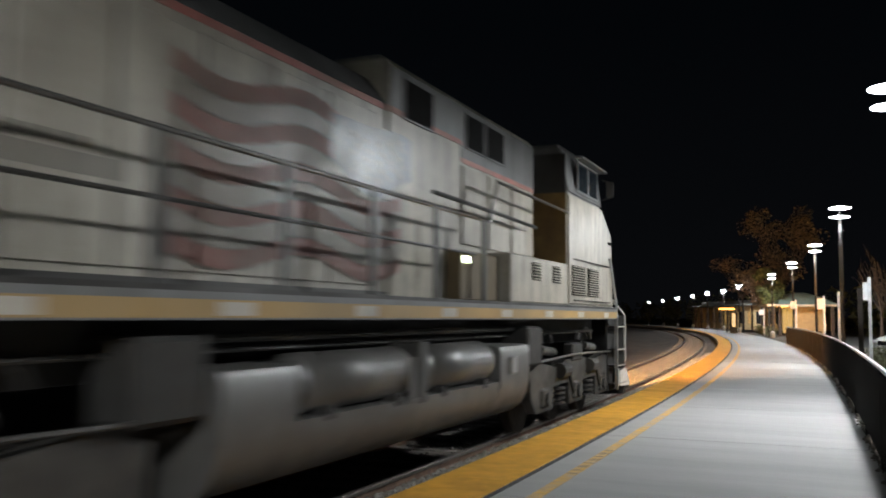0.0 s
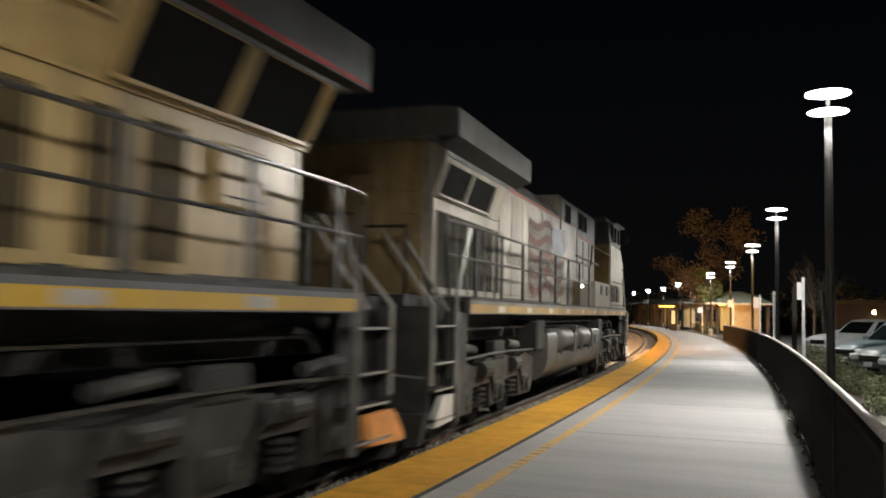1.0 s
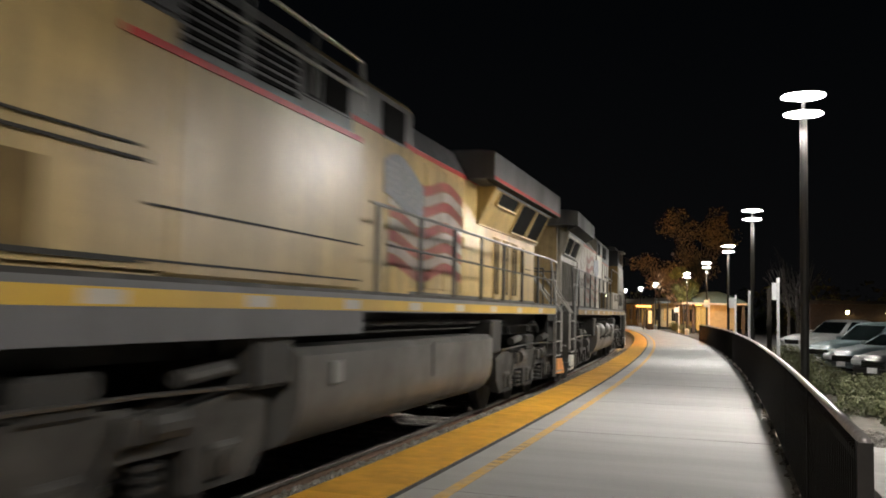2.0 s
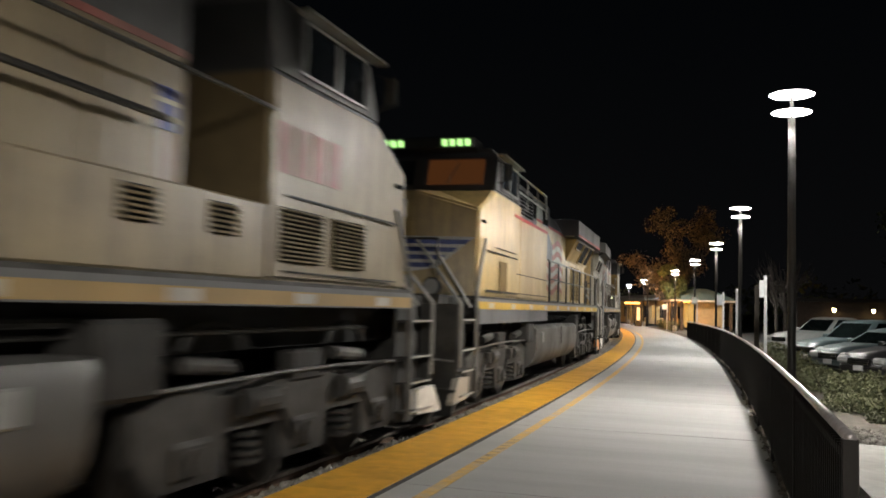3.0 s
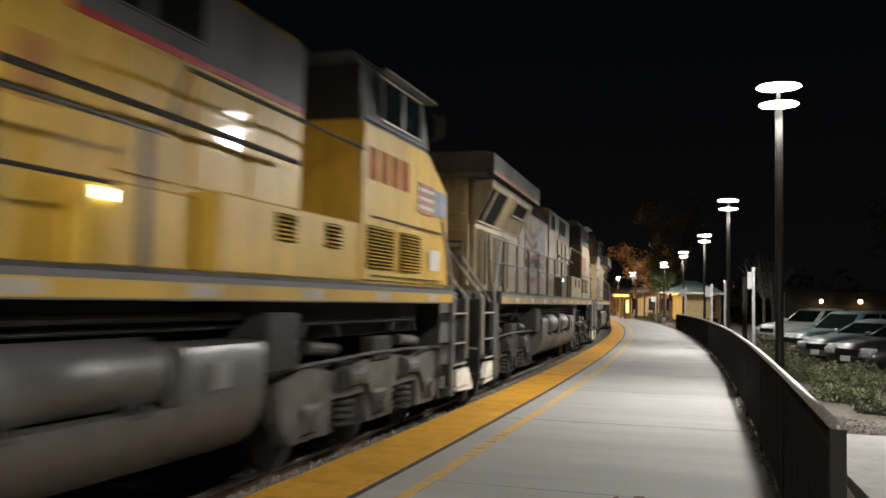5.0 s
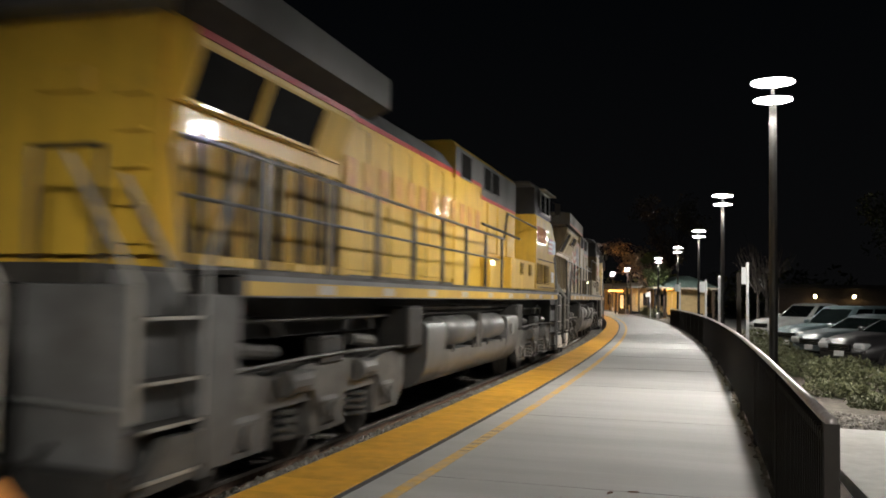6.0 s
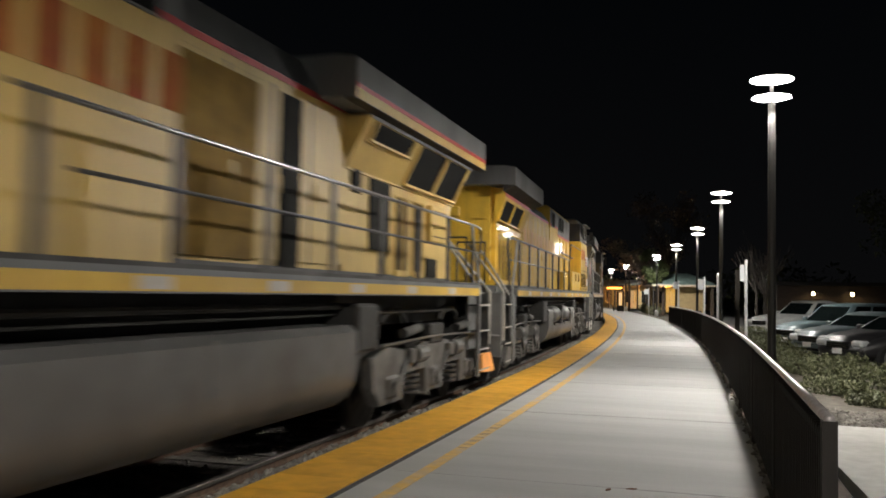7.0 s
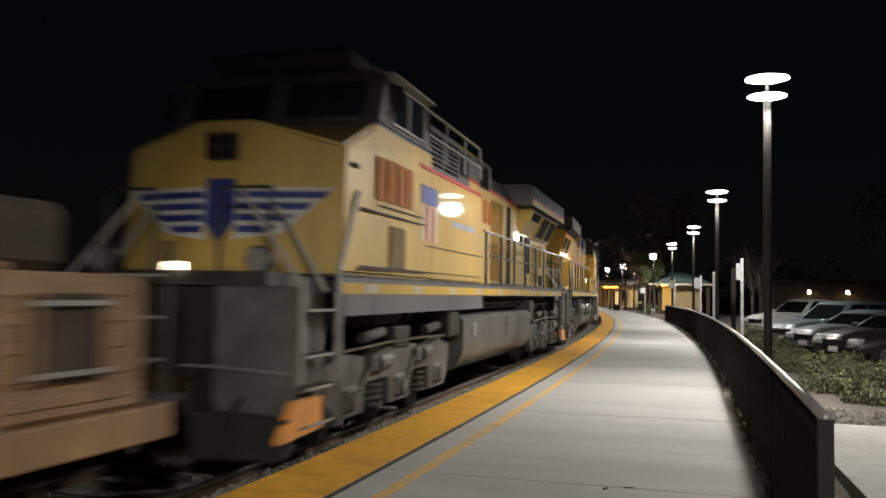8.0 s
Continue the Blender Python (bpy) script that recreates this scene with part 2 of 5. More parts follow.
def box(bm, x0, x1, y0, y1, z0, z1, bevel=0.0):
    vs = [bm.verts.new((x, y, z)) for x in (x0, x1) for y in (y0, y1) for z in (z0, z1)]
    fs = [bm.faces.new([vs[i] for i in q]) for q in ((0, 1, 3, 2), (4, 6, 7, 5), (0, 4, 5, 1), (2, 3, 7, 6), (0, 2, 6, 4), (1, 5, 7, 3))]
    if bevel:
        es = {e for f in fs for e in f.edges}
        bmesh.ops.bevel(bm, geom=list(es), offset=bevel, segments=1, affect="EDGES")
    return bm


def boxes(*items, bevel=0.0):
    bm = bmesh.new()
    for it in items:
        box(bm, *it, bevel=bevel)
    return bm


def prism(bm, pts, axis, a, b):
    """A closed outline drawn out along an axis from a to b; pts are in the two other axes, in order."""
    def v(p, t):
        return {"x": (t, p[0], p[1]), "y": (p[0], t, p[1]), "z": (p[0], p[1], t)}[axis]
    A = [bm.verts.new(v(p, a)) for p in pts]
    B = [bm.verts.new(v(p, b)) for p in pts]
    n = len(pts)
    bm.faces.new(A)
    bm.faces.new(B[::-1])
    for i in range(n):
        bm.faces.new((A[i], B[i], B[(i + 1) % n], A[(i + 1) % n]))
    return bm


def tube(bm, p, q, r0, r1=None, n=8, caps=True):
    p, q = Vector(p), Vector(q)
    r1 = r0 if r1 is None else r1
    d = (q - p).normalized()
    u = d.orthogonal().normalized()
    w = d.cross(u)
    A, B = [], []
    for i in range(n):
        c, s = math.cos(2 * math.pi * i / n), math.sin(2 * math.pi * i / n)
        A.append(bm.verts.new(p + (u * c + w * s) * r0))
        B.append(bm.verts.new(q + (u * c + w * s) * r1))
    for i in range(n):
        bm.faces.new((A[i], A[(i + 1) % n], B[(i + 1) % n], B[i]))
    if caps:
        bm.faces.new(A[::-1])
        bm.faces.new(B)
    return bm


def pipe(bm, pts, r, n=8):
    """One bent round bar through the points."""
    pts = [Vector(p) for p in pts]
    ways = [(q - p).normalized() for p, q in zip(pts, pts[1:])]
    u = ways[0].orthogonal().normalized()
    rings = []
    for i, p in enumerate(pts):
        d = ways[0] if i == 0 else ways[-1] if i == len(ways) else (ways[i - 1] + ways[i]).normalized()
        k = 1.0 if i in (0, len(ways)) else 1 / max(0.5, d.dot(ways[i]))
        u = (u - d * u.dot(d)).normalized()
        w = d.cross(u)
        rings.append([bm.verts.new(p + (u * math.cos(2 * math.pi * j / n) + w * math.sin(2 * math.pi * j / n)) * r * min(k, 1.4)) for j in range(n)])
    for A, B in zip(rings, rings[1:]):
        for j in range(n):
            bm.faces.new((A[j], A[(j + 1) % n], B[(j + 1) % n], B[j]))
    bm.faces.new(rings[0][::-1])
    bm.faces.new(rings[-1])
    return bm


def sweep(name, prof, s0, s1, material, step=2.0, parent=None, label=""):
    """A cross-section in (o, z) drawn along the curve of the track."""
    bm = bmesh.new()
    n = max(2, int((s1 - s0) / step) + 1)
    rings = [[bm.verts.new(at(s0 + (s1 - s0) * i / (n - 1), o, z)) for o, z in prof] for i in range(n)]
    k = len(prof)
    for a, b in zip(rings, rings[1:]):
        for i in range(k):
            bm.faces.new((a[i], a[(i + 1) % k], b[(i + 1) % k], b[i]))
    bm.faces.new(rings[0])
    bm.faces.new(rings[-1][::-1])
    return part(name, bm, material, parent, label)


def structure(ob, label="", category=""):
    return tagged(ob, label, category, kind="structure")


def empty(name, m=None):
    ob = new(name)
    ob.empty_display_size = 0.2
    if m is not None:
        ob.matrix_basis = m
    return ob


# ---- ground, track, platform
bm = bmesh.new()
bmesh.ops.create_grid(bm, x_segments=8, y_segments=8, size=2500)
ground = structure(part("ground", bm, M["ground"]), "dark bare ground reaching to the horizon at night", "ground")
ground.location = (0, 300, -0.62)
structure(sweep("track_bed", [(-9, -0.60), (1.70, -0.60), (1.70, -0.20), (1.25, -0.30), (0.95, -0.36), (-1.5, -0.36), (-3.2, -0.56), (-9, -0.56)], -40, 330, M["ballast"]),
          "grey crushed-stone ballast bed under the track", "ballast")
for o in (-0.755, 0.755):
    rail = sweep("rail", [(o - 0.07, -0.36), (o + 0.07, -0.36), (o + 0.012, -0.335), (o + 0.012, RAIL - 0.045), (o - 0.012, RAIL - 0.045), (o - 0.012, -0.335)], -40, 330, M["rust"])
    structure(rail, "rusty steel rail with a polished running surface", "rail")
    sweep("rail_head", [(o - 0.037, RAIL - 0.045), (o + 0.037, RAIL - 0.045), (o + 0.037, RAIL - 0.008), (o + 0.028, RAIL), (o - 0.028, RAIL), (o - 0.037, RAIL - 0.008)], -40, 330, M["steel"], parent=rail)
platform = structure(sweep("platform", [(1.72, -0.60), (6.01, -0.60), (6.01, 0.0), (1.72, 0.0)], -40, 330, M["concrete"]),
                     "pale broom-finished concrete station platform", "platform")
sweep("edge_joint", [(2.52, -0.01), (2.58, -0.01), (2.58, 0.004), (2.52, 0.004)], -40, 330, M["joint"], parent=platform)
sweep("warning_line", [(2.88, -0.01), (3.01, -0.01), (3.01, 0.004), (2.88, 0.004)], -40, 330, M["stripe_paint"], parent=platform)
structure(sweep("verge", [(6.02, -0.60), (6.72, -0.60), (6.72, -0.03), (6.02, -0.03)], -40, 130, M["soil"]), "dark bare soil strip along the fence", "soil")

# ---- the engines
def louvre_panel(parent, y0, y1, z0, z1, x, paint, rows=12):
    bm = bmesh.new()
    s = 1 if x > 0 else -1
    box(bm, min(x, x + 0.012 * s), max(x, x + 0.012 * s), y0, y1, z0, z1)
    p = part("louvre", bm, M["grille"], parent)
    bm = bmesh.new()
    h = (z1 - z0) / rows
    for i in range(rows):
        z = z0 + h * (i + 0.25)
        prism(bm, [(x + 0.012 * s, z), (x + 0.04 * s, z), (x + 0.012 * s, z + h * 0.5)], "y", y0 + 0.02, y1 - 0.02)
    part("slats", bm, paint, p)


def bogie(parent, y, paint, wheelsets):
    b = empty("bogie")
    b.parent = parent
    b.location = (0, y, 0)
    AX = (-1.98, 0.0, 1.98)
    for s in (-1, 1):
        out = [(-2.75, 1.02), (-2.70, 0.62), (-2.45, 0.36), (-1.50, 0.36), (-1.46, 0.74), (-0.52, 0.74), (-0.46, 0.36), (0.46, 0.36), (0.52, 0.74), (1.46, 0.74), (1.50, 0.36), (2.45, 0.36),
               (2.70, 0.62), (2.75, 1.02), (2.2, 1.16), (1.3, 1.04), (0.6, 1.14), (-0.6, 1.14), (-1.3, 1.04), (-2.2, 1.16)]
        bm = bmesh.new()
        prism(bm, out, "x", s * 1.10, s * 1.26)
        part("side_frame", bm, paint, b)
        for a in AX:
            bm = bmesh.new()
            box(bm, min(s * 1.16, s * 1.31), max(s * 1.16, s * 1.31), a - 0.24, a + 0.24, 0.42, 0.74, bevel=0.04)
            tube(bm, (s * 1.2, a, 0.56), (s * 1.36, a, 0.56), 0.12, n=12)
            part("axle_box", bm, paint, b)
        for a in (-1.0, 1.0):
            for k in range(4):
                part("spring_coil", tube(bmesh.new(), (s * 1.20, a, 0.40 + k * 0.085), (s * 1.20, a, 0.435 + k * 0.085), 0.13, n=10), paint, b)
        for a in (-1.0, 1.0):
            bm = bmesh.new()
            tube(bm, (s * 1.30, a - 0.25, 0.98), (s * 1.30, a + 0.18, 0.98), 0.13, n=12)
            box(bm, min(s * 1.22, s * 1.36), max(s * 1.22, s * 1.36), a + 0.18, a + 0.42, 0.86, 1.08, bevel=0.02)
            part("brake_cylinder", bm, paint, b)
            bm = bmesh.new()
            tube(bm, (s * 1.29, a + 0.4, 0.95), (s * 1.29, a + 0.75, 0.55), 0.03, n=6)
            part("brake_rod", bm, paint, b)
        for a in (-1.9, 0.9):
            pts = [(s * 1.05, a + 0.5 - 0.5 * math.cos(q * 0.52), 1.45 + 0.22 * math.sin(q * 0.52)) for q in range(7)]
            part("traction_cable", pipe(bmesh.new(), pts, 0.045, 7), M["undercar"], b)
            part("damper", tube(bmesh.new(), (s * 1.22, a - 0.2, 1.36), (s * 1.22, a + 0.55, 1.30), 0.075, n=10), M["truck"], b)
        bm = bmesh.new()
        pipe(bm, [(s * 1.32, -2.6, 1.18), (s * 1.32, -0.7, 1.22), (s * 1.32, 0.7, 1.22), (s * 1.32, 2.6, 1.18)], 0.022, 6)
        part("air_pipe", bm, M["rail_mid"], b)
        bm = boxes((min(s * 1.12, s * 1.3), max(s * 1.12, s * 1.3), -0.35, 0.35, 1.1, 1.42), bevel=0.03)
        part("bolster_pad", bm, M["undercar"], b)
    part("transom", boxes((-1.1, 1.1, -0.9, -0.6, 0.6, 0.95), (-1.1, 1.1, 0.6, 0.9, 0.6, 0.95), (-0.5, 0.5, -2.5, 2.5, 0.7, 1.0)), M["undercar"], b)
    for a in AX:
        bm = bmesh.new()
        tube(bm, (-1.1, 0, 0), (1.1, 0, 0), 0.09, n=10)
        for s in (-1, 1):
            tube(bm, (s * 0.69, 0, 0), (s * 0.83, 0, 0), 0.533, n=28)
            tube(bm, (s * 0.66, 0, 0), (s * 0.69, 0, 0), 0.565, n=28)
            tube(bm, (s * 0.83, 0, 0), (s * 0.86, 0, 0), 0.42, 0.18, n=20)
        w = part("wheelset", bm, M["wheel"], b)
        w.location = (0, a, 0.533)
        wheelsets.append((w, a))
    return b


def end_steps(parent, yend, s_y, paint_plow, bright=False, out=0.0):
    """Pilot plate, plow, coupler, hoses, stair wells and grab rails of one end; s_y is 1 at the front and -1 at the rear."""
    def Y(d0, d1):
        a, b = yend + s_y * (d0 + out), yend + s_y * (d1 + out)
        return min(a, b), max(a, b)
    plate_paint = M["end_grey"] if bright else M["truck"]
    foot = yend
    if out:
        for s in (-1, 1):
            part("side_panel", boxes((*sorted((s * 1.22, s * 1.44)), *sorted((yend - s_y * 0.05, yend + s_y * (out - 0.04))), 0.42, 1.88), bevel=0.015), plate_paint, parent)
    part("pilot_plate", boxes((-0.5, 0.5, *Y(0.87, 0.95), 0.55, 1.945), bevel=0.015), M["undercar"], parent)
    for s in (-1, 1):
        part("pilot_plate", boxes((*sorted((s * 0.5, s * 1.42)), *Y(0.95, 1.03), 0.45, 1.945), bevel=0.015), plate_paint, parent)
        part("draft_gear_cheek", boxes((*sorted((s * 0.24, s * 0.36)), *Y(0.95, 1.15), 0.62, 1.25), bevel=0.02), M["undercar"], parent)
        part("jumper_cable", pipe(bmesh.new(), [(s * 0.42, yend + s_y * out + s_y * 0.95, 1.62), (s * 0.44, yend + s_y * out + s_y * 1.12, 1.30), (s * 0.36, yend + s_y * out + s_y * 1.20, 0.98), (s * 0.30, yend + s_y * out + s_y * 1.32, 1.10)], 0.025, 7), M["undercar"], parent)
        part("cut_lever", pipe(bmesh.new(), [(s * 1.38, yend + s_y * out + s_y * 1.06, 1.05), (s * 0.6, yend + s_y * out + s_y * 1.08, 1.10), (s * 0.2, yend + s_y * out + s_y * 1.2, 1.12)], 0.014, 6), M["silver"], parent)
    for s in (-1, 1):
        bm = bmesh.new()
        prism(bm, [(s * 0.35, 0.18), (s * 1.38, 0.22), (s * 1.46, 0.62), (s * 0.35, 0.66)], "y", *Y(1.035, 1.25))
        part("plow_wing", bm, M["undercar"], parent)
        bm = bmesh.new()
        prism(bm, [(foot + s_y * d, z) for d, z in ((0.42, 0.44), (1.36, 0.40), (1.36, 0.46), (1.05, 0.79), (0.40, 0.77))], "x", s * 1.36, s * 1.46)
        # step light falling on the tip is put into its orange or white
        part("plow_tip", bm, paint_plow, parent, "plow tip, warm step light put into its orange colour" if paint_plow is M["plow_orange"] else "plow tip, step light put into its white colour" if paint_plow is M["plow_white"] else "")
        bm = bmesh.new()
        prism(bm, [(s * 0.75, 0.30), (s * 1.40, 0.32), (s * 1.40, 0.395), (s * 0.75, 0.38)], "y", *Y(1.04, 1.22))
        part("plow_lip", bm, paint_plow, parent)
        for z in (0.48, 0.86, 1.20, 1.68):
            part("step", boxes((min(s * 1.28, s * 1.47), max(s * 1.28, s * 1.47), *Y(0.05, 0.94), z, z + 0.03)), M["undercar"], parent)
            part("step_edge", boxes((min(s * 1.47, s * 1.48), max(s * 1.47, s * 1.48), *Y(0.14, 0.86), z + 0.002, z + 0.03)), M["pale_rail"], parent)
        part("step_side", boxes((min(s * 1.25, s * 1.28), max(s * 1.25, s * 1.28), *Y(0.0, 0.95), 0.35, 2.05)), M["end_grey"] if bright else M["undercar"], parent)
        part("step_post", boxes((min(s * 1.44, s * 1.50), max(s * 1.44, s * 1.50), *Y(-0.04, 0.05), 0.4, 1.9)), M["end_grey"] if bright else M["truck_light"], parent)
        bm = bmesh.new()
        y0, y1 = yend + s_y * out + s_y * 0.03, yend + s_y * out + s_y * 0.98
        pipe(bm, [(s * 1.47, y0, 0.9), (s * 1.47, y0, 2.15), (s * 1.47, yend + s_y * out - s_y * 0.55, 3.1)], 0.028, 8)
        part("grab_rail", bm, M["silver"], parent)
        bm = bmesh.new()
        pipe(bm, [(s * 1.45, y1 - s_y * 0.02, 0.95), (s * 1.45, y1 - s_y * 0.02, 1.95), (s * 0.62, y1 - s_y * 0.25, 2.98)], 0.026, 8)
        part("stair_rail", bm, M["pale_rail"], parent, "pale slanting stair rail")
        part("stair_rail", pipe(bmesh.new(), [(s * 1.45, y0 + s_y * 0.30, 1.9), (s * 0.80, y0 + s_y * 0.22, 2.85)], 0.026, 8), M["pale_rail"], parent)
        bm = bmesh.new()
        pipe(bm, [(s * 0.5, y1 + s_y * 0.06, 1.2), (s * 0.6, y1 + s_y * 0.28, 0.8), (s * 0.75, y1 + s_y * 0.3, 0.55), (s * 0.85, y1 + s_y * 0.1, 0.8)], 0.03, 7)
        part("air_hose", bm, M["undercar"], parent)
    part("end_deck", boxes((-1.08, 1.08, *Y(-0.3, 1.02), 1.95, 2.1)), M["truck"], parent)
    bm = bmesh.new()
    box(bm, -0.17, 0.17, *Y(0.95, 1.4), 0.74, 1.0, bevel=0.03)
    box(bm, -0.24, 0.20, *Y(1.32, 1.62), 0.68, 1.06, bevel=0.06)
    part("coupler", bm, M["rust"], parent)
    for s in (-1, 1):
        bm = bmesh.new()
        y = yend + s_y * out + s_y * 0.82
        pipe(bm, [(s * 1.0, y, 2.1), (s * 1.0, y, 3.0), (s * 0.4, y, 3.0), (s * 0.4, y, 2.1)], 0.022, 6)
        part("end_rail", bm, M["rail_dark"], parent)


def wave(y, k):
    return 0.10 * math.sin(k + y * 2.6)


def flag_decal(parent, x, y0, y1, z0, z1, forward, mats):
    """A waving striped flag painted on the hood: each stripe a thin film of paint."""
    red, white, blue = mats
    n = 9
    s = 1 if x > 0 else -1
    for i in range(n):
        bm = bmesh.new()
        a = z0 + (z1 - z0) * i / n
        b = z0 + (z1 - z0) * (i + 0.92) / n
        A, B = [], []
        for k in range(13):
            y = y0 + (y1 - y0) * k / 12
            A.append(bm.verts.new((x, y, a + wave(y, 0.4))))
            B.append(bm.verts.new((x, y, b + wave(y, 0.4))))
        ext = []
        for k in range(12):
            ext.append(bm.faces.new((A[k], A[k + 1], B[k + 1], B[k])))
        bmesh.ops.solidify(bm, geom=ext, thickness=0.004)
        part("flag_stripe", bm, red if i % 2 == 0 else white, parent)
    yb0, yb1 = (y1 - (y1 - y0) * 0.4, y1 + 0.25) if forward else (y0 - 0.25, y0 + (y1 - y0) * 0.4)
    bm = bmesh.new()
    X = x + s * 0.006
    pts = []
    for k in range(9):
        y = yb0 + (yb1 - yb0) * k / 8
        pts.append((y, z0 + (z1 - z0) * (0.56 + 0.10 * abs(k - 4) / 4) + wave(y, 0.4)))
    for k in range(8, -1, -1):
        y = yb0 + (yb1 - yb0) * k / 8
        pts.append((y, z1 + 0.10 - 0.16 * ((k - 4) / 4) ** 2 + wave(y, 0.4)))
    prism(bm, pts, "x", X - 0.003, X + 0.003)
    field = part("flag_field", bm, blue, parent)
    for r in range(5):
        for c in range(6):
            y = yb0 + (yb1 - yb0) * (c + 0.55 + 0.3 * (r % 2)) / 6.6
            z = z0 + (z1 - z0) * (0.70 + 0.062 * r) + wave(y, 0.4)
            bm = bmesh.new()
            prism(bm, [(y + q * math.cos(k * math.pi / 5 + 0.3), z + q * math.sin(k * math.pi / 5 + 0.3)) for k, q in enumerate((0.05, 0.021) * 5)], "x", X, X + s * 0.006)
            part("star", bm, M["star_grey"], field)


def bars(parent, name, x, y0, y1, z0, z1, count, material, gap=0.3, slant=0.0):
    """A word that stays unread: a row of upright bars of its size."""
    s = 1 if x > 0 else -1
    w = (y1 - y0) / count
    for i in range(count):
        bm = bmesh.new()
        a, b = y0 + w * i, y0 + w * (i + 1 - gap)
        prism(bm, [(a, z0), (b, z0), (b + slant, z1), (a + slant, z1)], "x", x, x + s * 0.005)
        part(name, bm, material, parent)


def lean(bm, y):
    """Lay a flat emblem on the two slanting faces of the nose."""
    for v in bm.verts:
        v.co.y += -max(0.0, abs(v.co.x) - 0.35) * 0.215 - 0.12 * (v.co.z - 2.1) / 1.75
    return bm


def nose_wings(parent, y):
    """Winged emblem on the nose, as plain blue and white bars."""
    for s in (-1, 1):
        for i in range(4):
            bm = bmesh.new()
            z = 3.05 - 0.135 * i
            for q0, q1 in ((0.22, 0.35), (0.35, 1.30 - 0.2 * i)):
                prism(bm, [(s * q0, z), (s * q1, z), (s * (q1 - (0.08 if q1 > 0.35 else 0)), z - 0.08), (s * q0, z - 0.08)], "y", y, y + 0.012)
            part("emblem_bar", lean(bm, y), M["blue"], parent)
        bm = bmesh.new()
        prism(bm, [(s * 0.18, 3.10), (s * 0.35, 3.10), (s * 0.35, 2.50), (s * 0.18, 2.48)], "y", y, y + 0.006)
        prism(bm, [(s * 0.35, 3.10), (s * 1.36, 3.10), (s * 0.75, 2.56), (s * 0.35, 2.50)], "y", y, y + 0.006)
        part("emblem_ground", lean(bm, y), M["white_paint"], parent)
    bm = bmesh.new()
    prism(bm, [(-0.18, 3.2), (0.18, 3.2), (0.2, 2.7), (0, 2.42), (-0.2, 2.7)], "y", y, y + 0.008)
    part("emblem_shield", lean(bm, y), M["blue"], parent)


def engine(name, label, paints, wing, model, flip, plow, hood_hw=1.05, decal="flag", decal_mats=None, roof_rails=False,
           headlit=False, board=False, wide_left=False, number_mat=None, pale=False, aux_rear=-0.3, number_at=(5.95, 7.6, 3.32, 3.66), flag_at=None, front_lamp=(), openings=(), lettering=(), end_lamp=False, sooty=False, bright=False,
           screens=(), doors=(), boxes_at=(), body_end=-6.25, wing_z=4.28, lip=False, rear_plow=None, front_plow=None, recess="shaded_brown"):
    """A six-axle road engine about 22.3 m long: local y runs to its nose, z up from the rail head."""
    yellow, grey = paints
    e = tagged(empty(name), label, "locomotive", "engines of the train")
    wheels = []
    NOSE, TAIL = 9.5, -9.3
    HW = hood_hw
    # underframe and deck
    part("underframe", boxes((-0.85, 0.85, -9.9, 9.9, 1.42, 2.04), (-1.40, 1.40, -9.2, 9.4, 1.88, 2.04)), M["undercar"], e)
    part("deck", boxes((-1.48, 1.48, TAIL, NOSE, 2.06, 2.10)), M["truck"], e)
    for s in (-1, 1):
        sill = part("side_sill", boxes((min(s * 1.42, s * 1.49), max(s * 1.42, s * 1.49), TAIL, NOSE, 1.86, 2.06)), grey, e)
        part("sill_stripe", boxes((min(s * 1.49, s * 1.494), max(s * 1.49, s * 1.494), TAIL + 0.03, NOSE - 0.03, 1.875, 2.005)), M["sill_dull"] if pale else M["sill_yellow"], sill)
        for k in range(9):
            y = TAIL + 1.6 + 2.0 * k
            part("reflector", boxes((min(s * 1.494, s * 1.497), max(s * 1.494, s * 1.497), y, y + 0.42, 1.89, 1.99)), M["faded_white"], sill)
        bm = bmesh.new()
        pipe(bm, [(s * 1.2, -3.6, 1.72), (s * 1.2, 3.6, 1.72)], 0.04, 8)
        pipe(bm, [(s * 1.1, -8.9, 1.62), (s * 1.1, 8.9, 1.62)], 0.025, 6)
        part("brake_pipe", bm, M["truck"], e)
        for y in (-4.05, 4.05):
            bm = boxes((min(s * 0.95, s * 1.42), max(s * 0.95, s * 1.42), y - 0.35, y + 0.35, 1.15, 1.75), bevel=0.04)
            part("equipment_box", bm, M["undercar"], e)
    end_steps(e, NOSE, 1, front_plow or plow, bright)
    end_steps(e, TAIL, -1, rear_plow or plow, bright, 0.0 if flip else 0.55)
    # fuel tank with air reservoirs on the right-hand side
    tank_paint = M["tank_light"] if bright else M["tank"]
    low = [(-1.46, 0.98), (-1.43, 0.80), (-1.34, 0.64), (-1.20, 0.53), (-1.02, 0.47), (1.02, 0.47), (1.20, 0.53), (1.34, 0.64), (1.42, 0.80)]
    full = low + [(1.46, 0.98), (1.46, 1.42), (1.43, 1.48), (1.36, 1.50), (-1.36, 1.50), (-1.46, 1.42)]
    notch = low + [(1.44, 0.92), (1.44, 1.02), (0.9, 1.04), (0.9, 1.50), (-1.36, 1.50), (-1.46, 1.42)]
    bm = bmesh.new()
    prism(bm, notch, "y", -2.6, 2.35)
    tank = part("fuel_tank", bm, tank_paint, e)
    ends = []
    for y0, y1 in ((2.35, 3.6), (-3.6, -2.6)):
        bm = bmesh.new()
        prism(bm, full, "y", y0, y1)
        ends.append(part("tank_end", bm, tank_paint, tank))
    for ob in [tank] + ends:
        ob.data.shade_smooth()
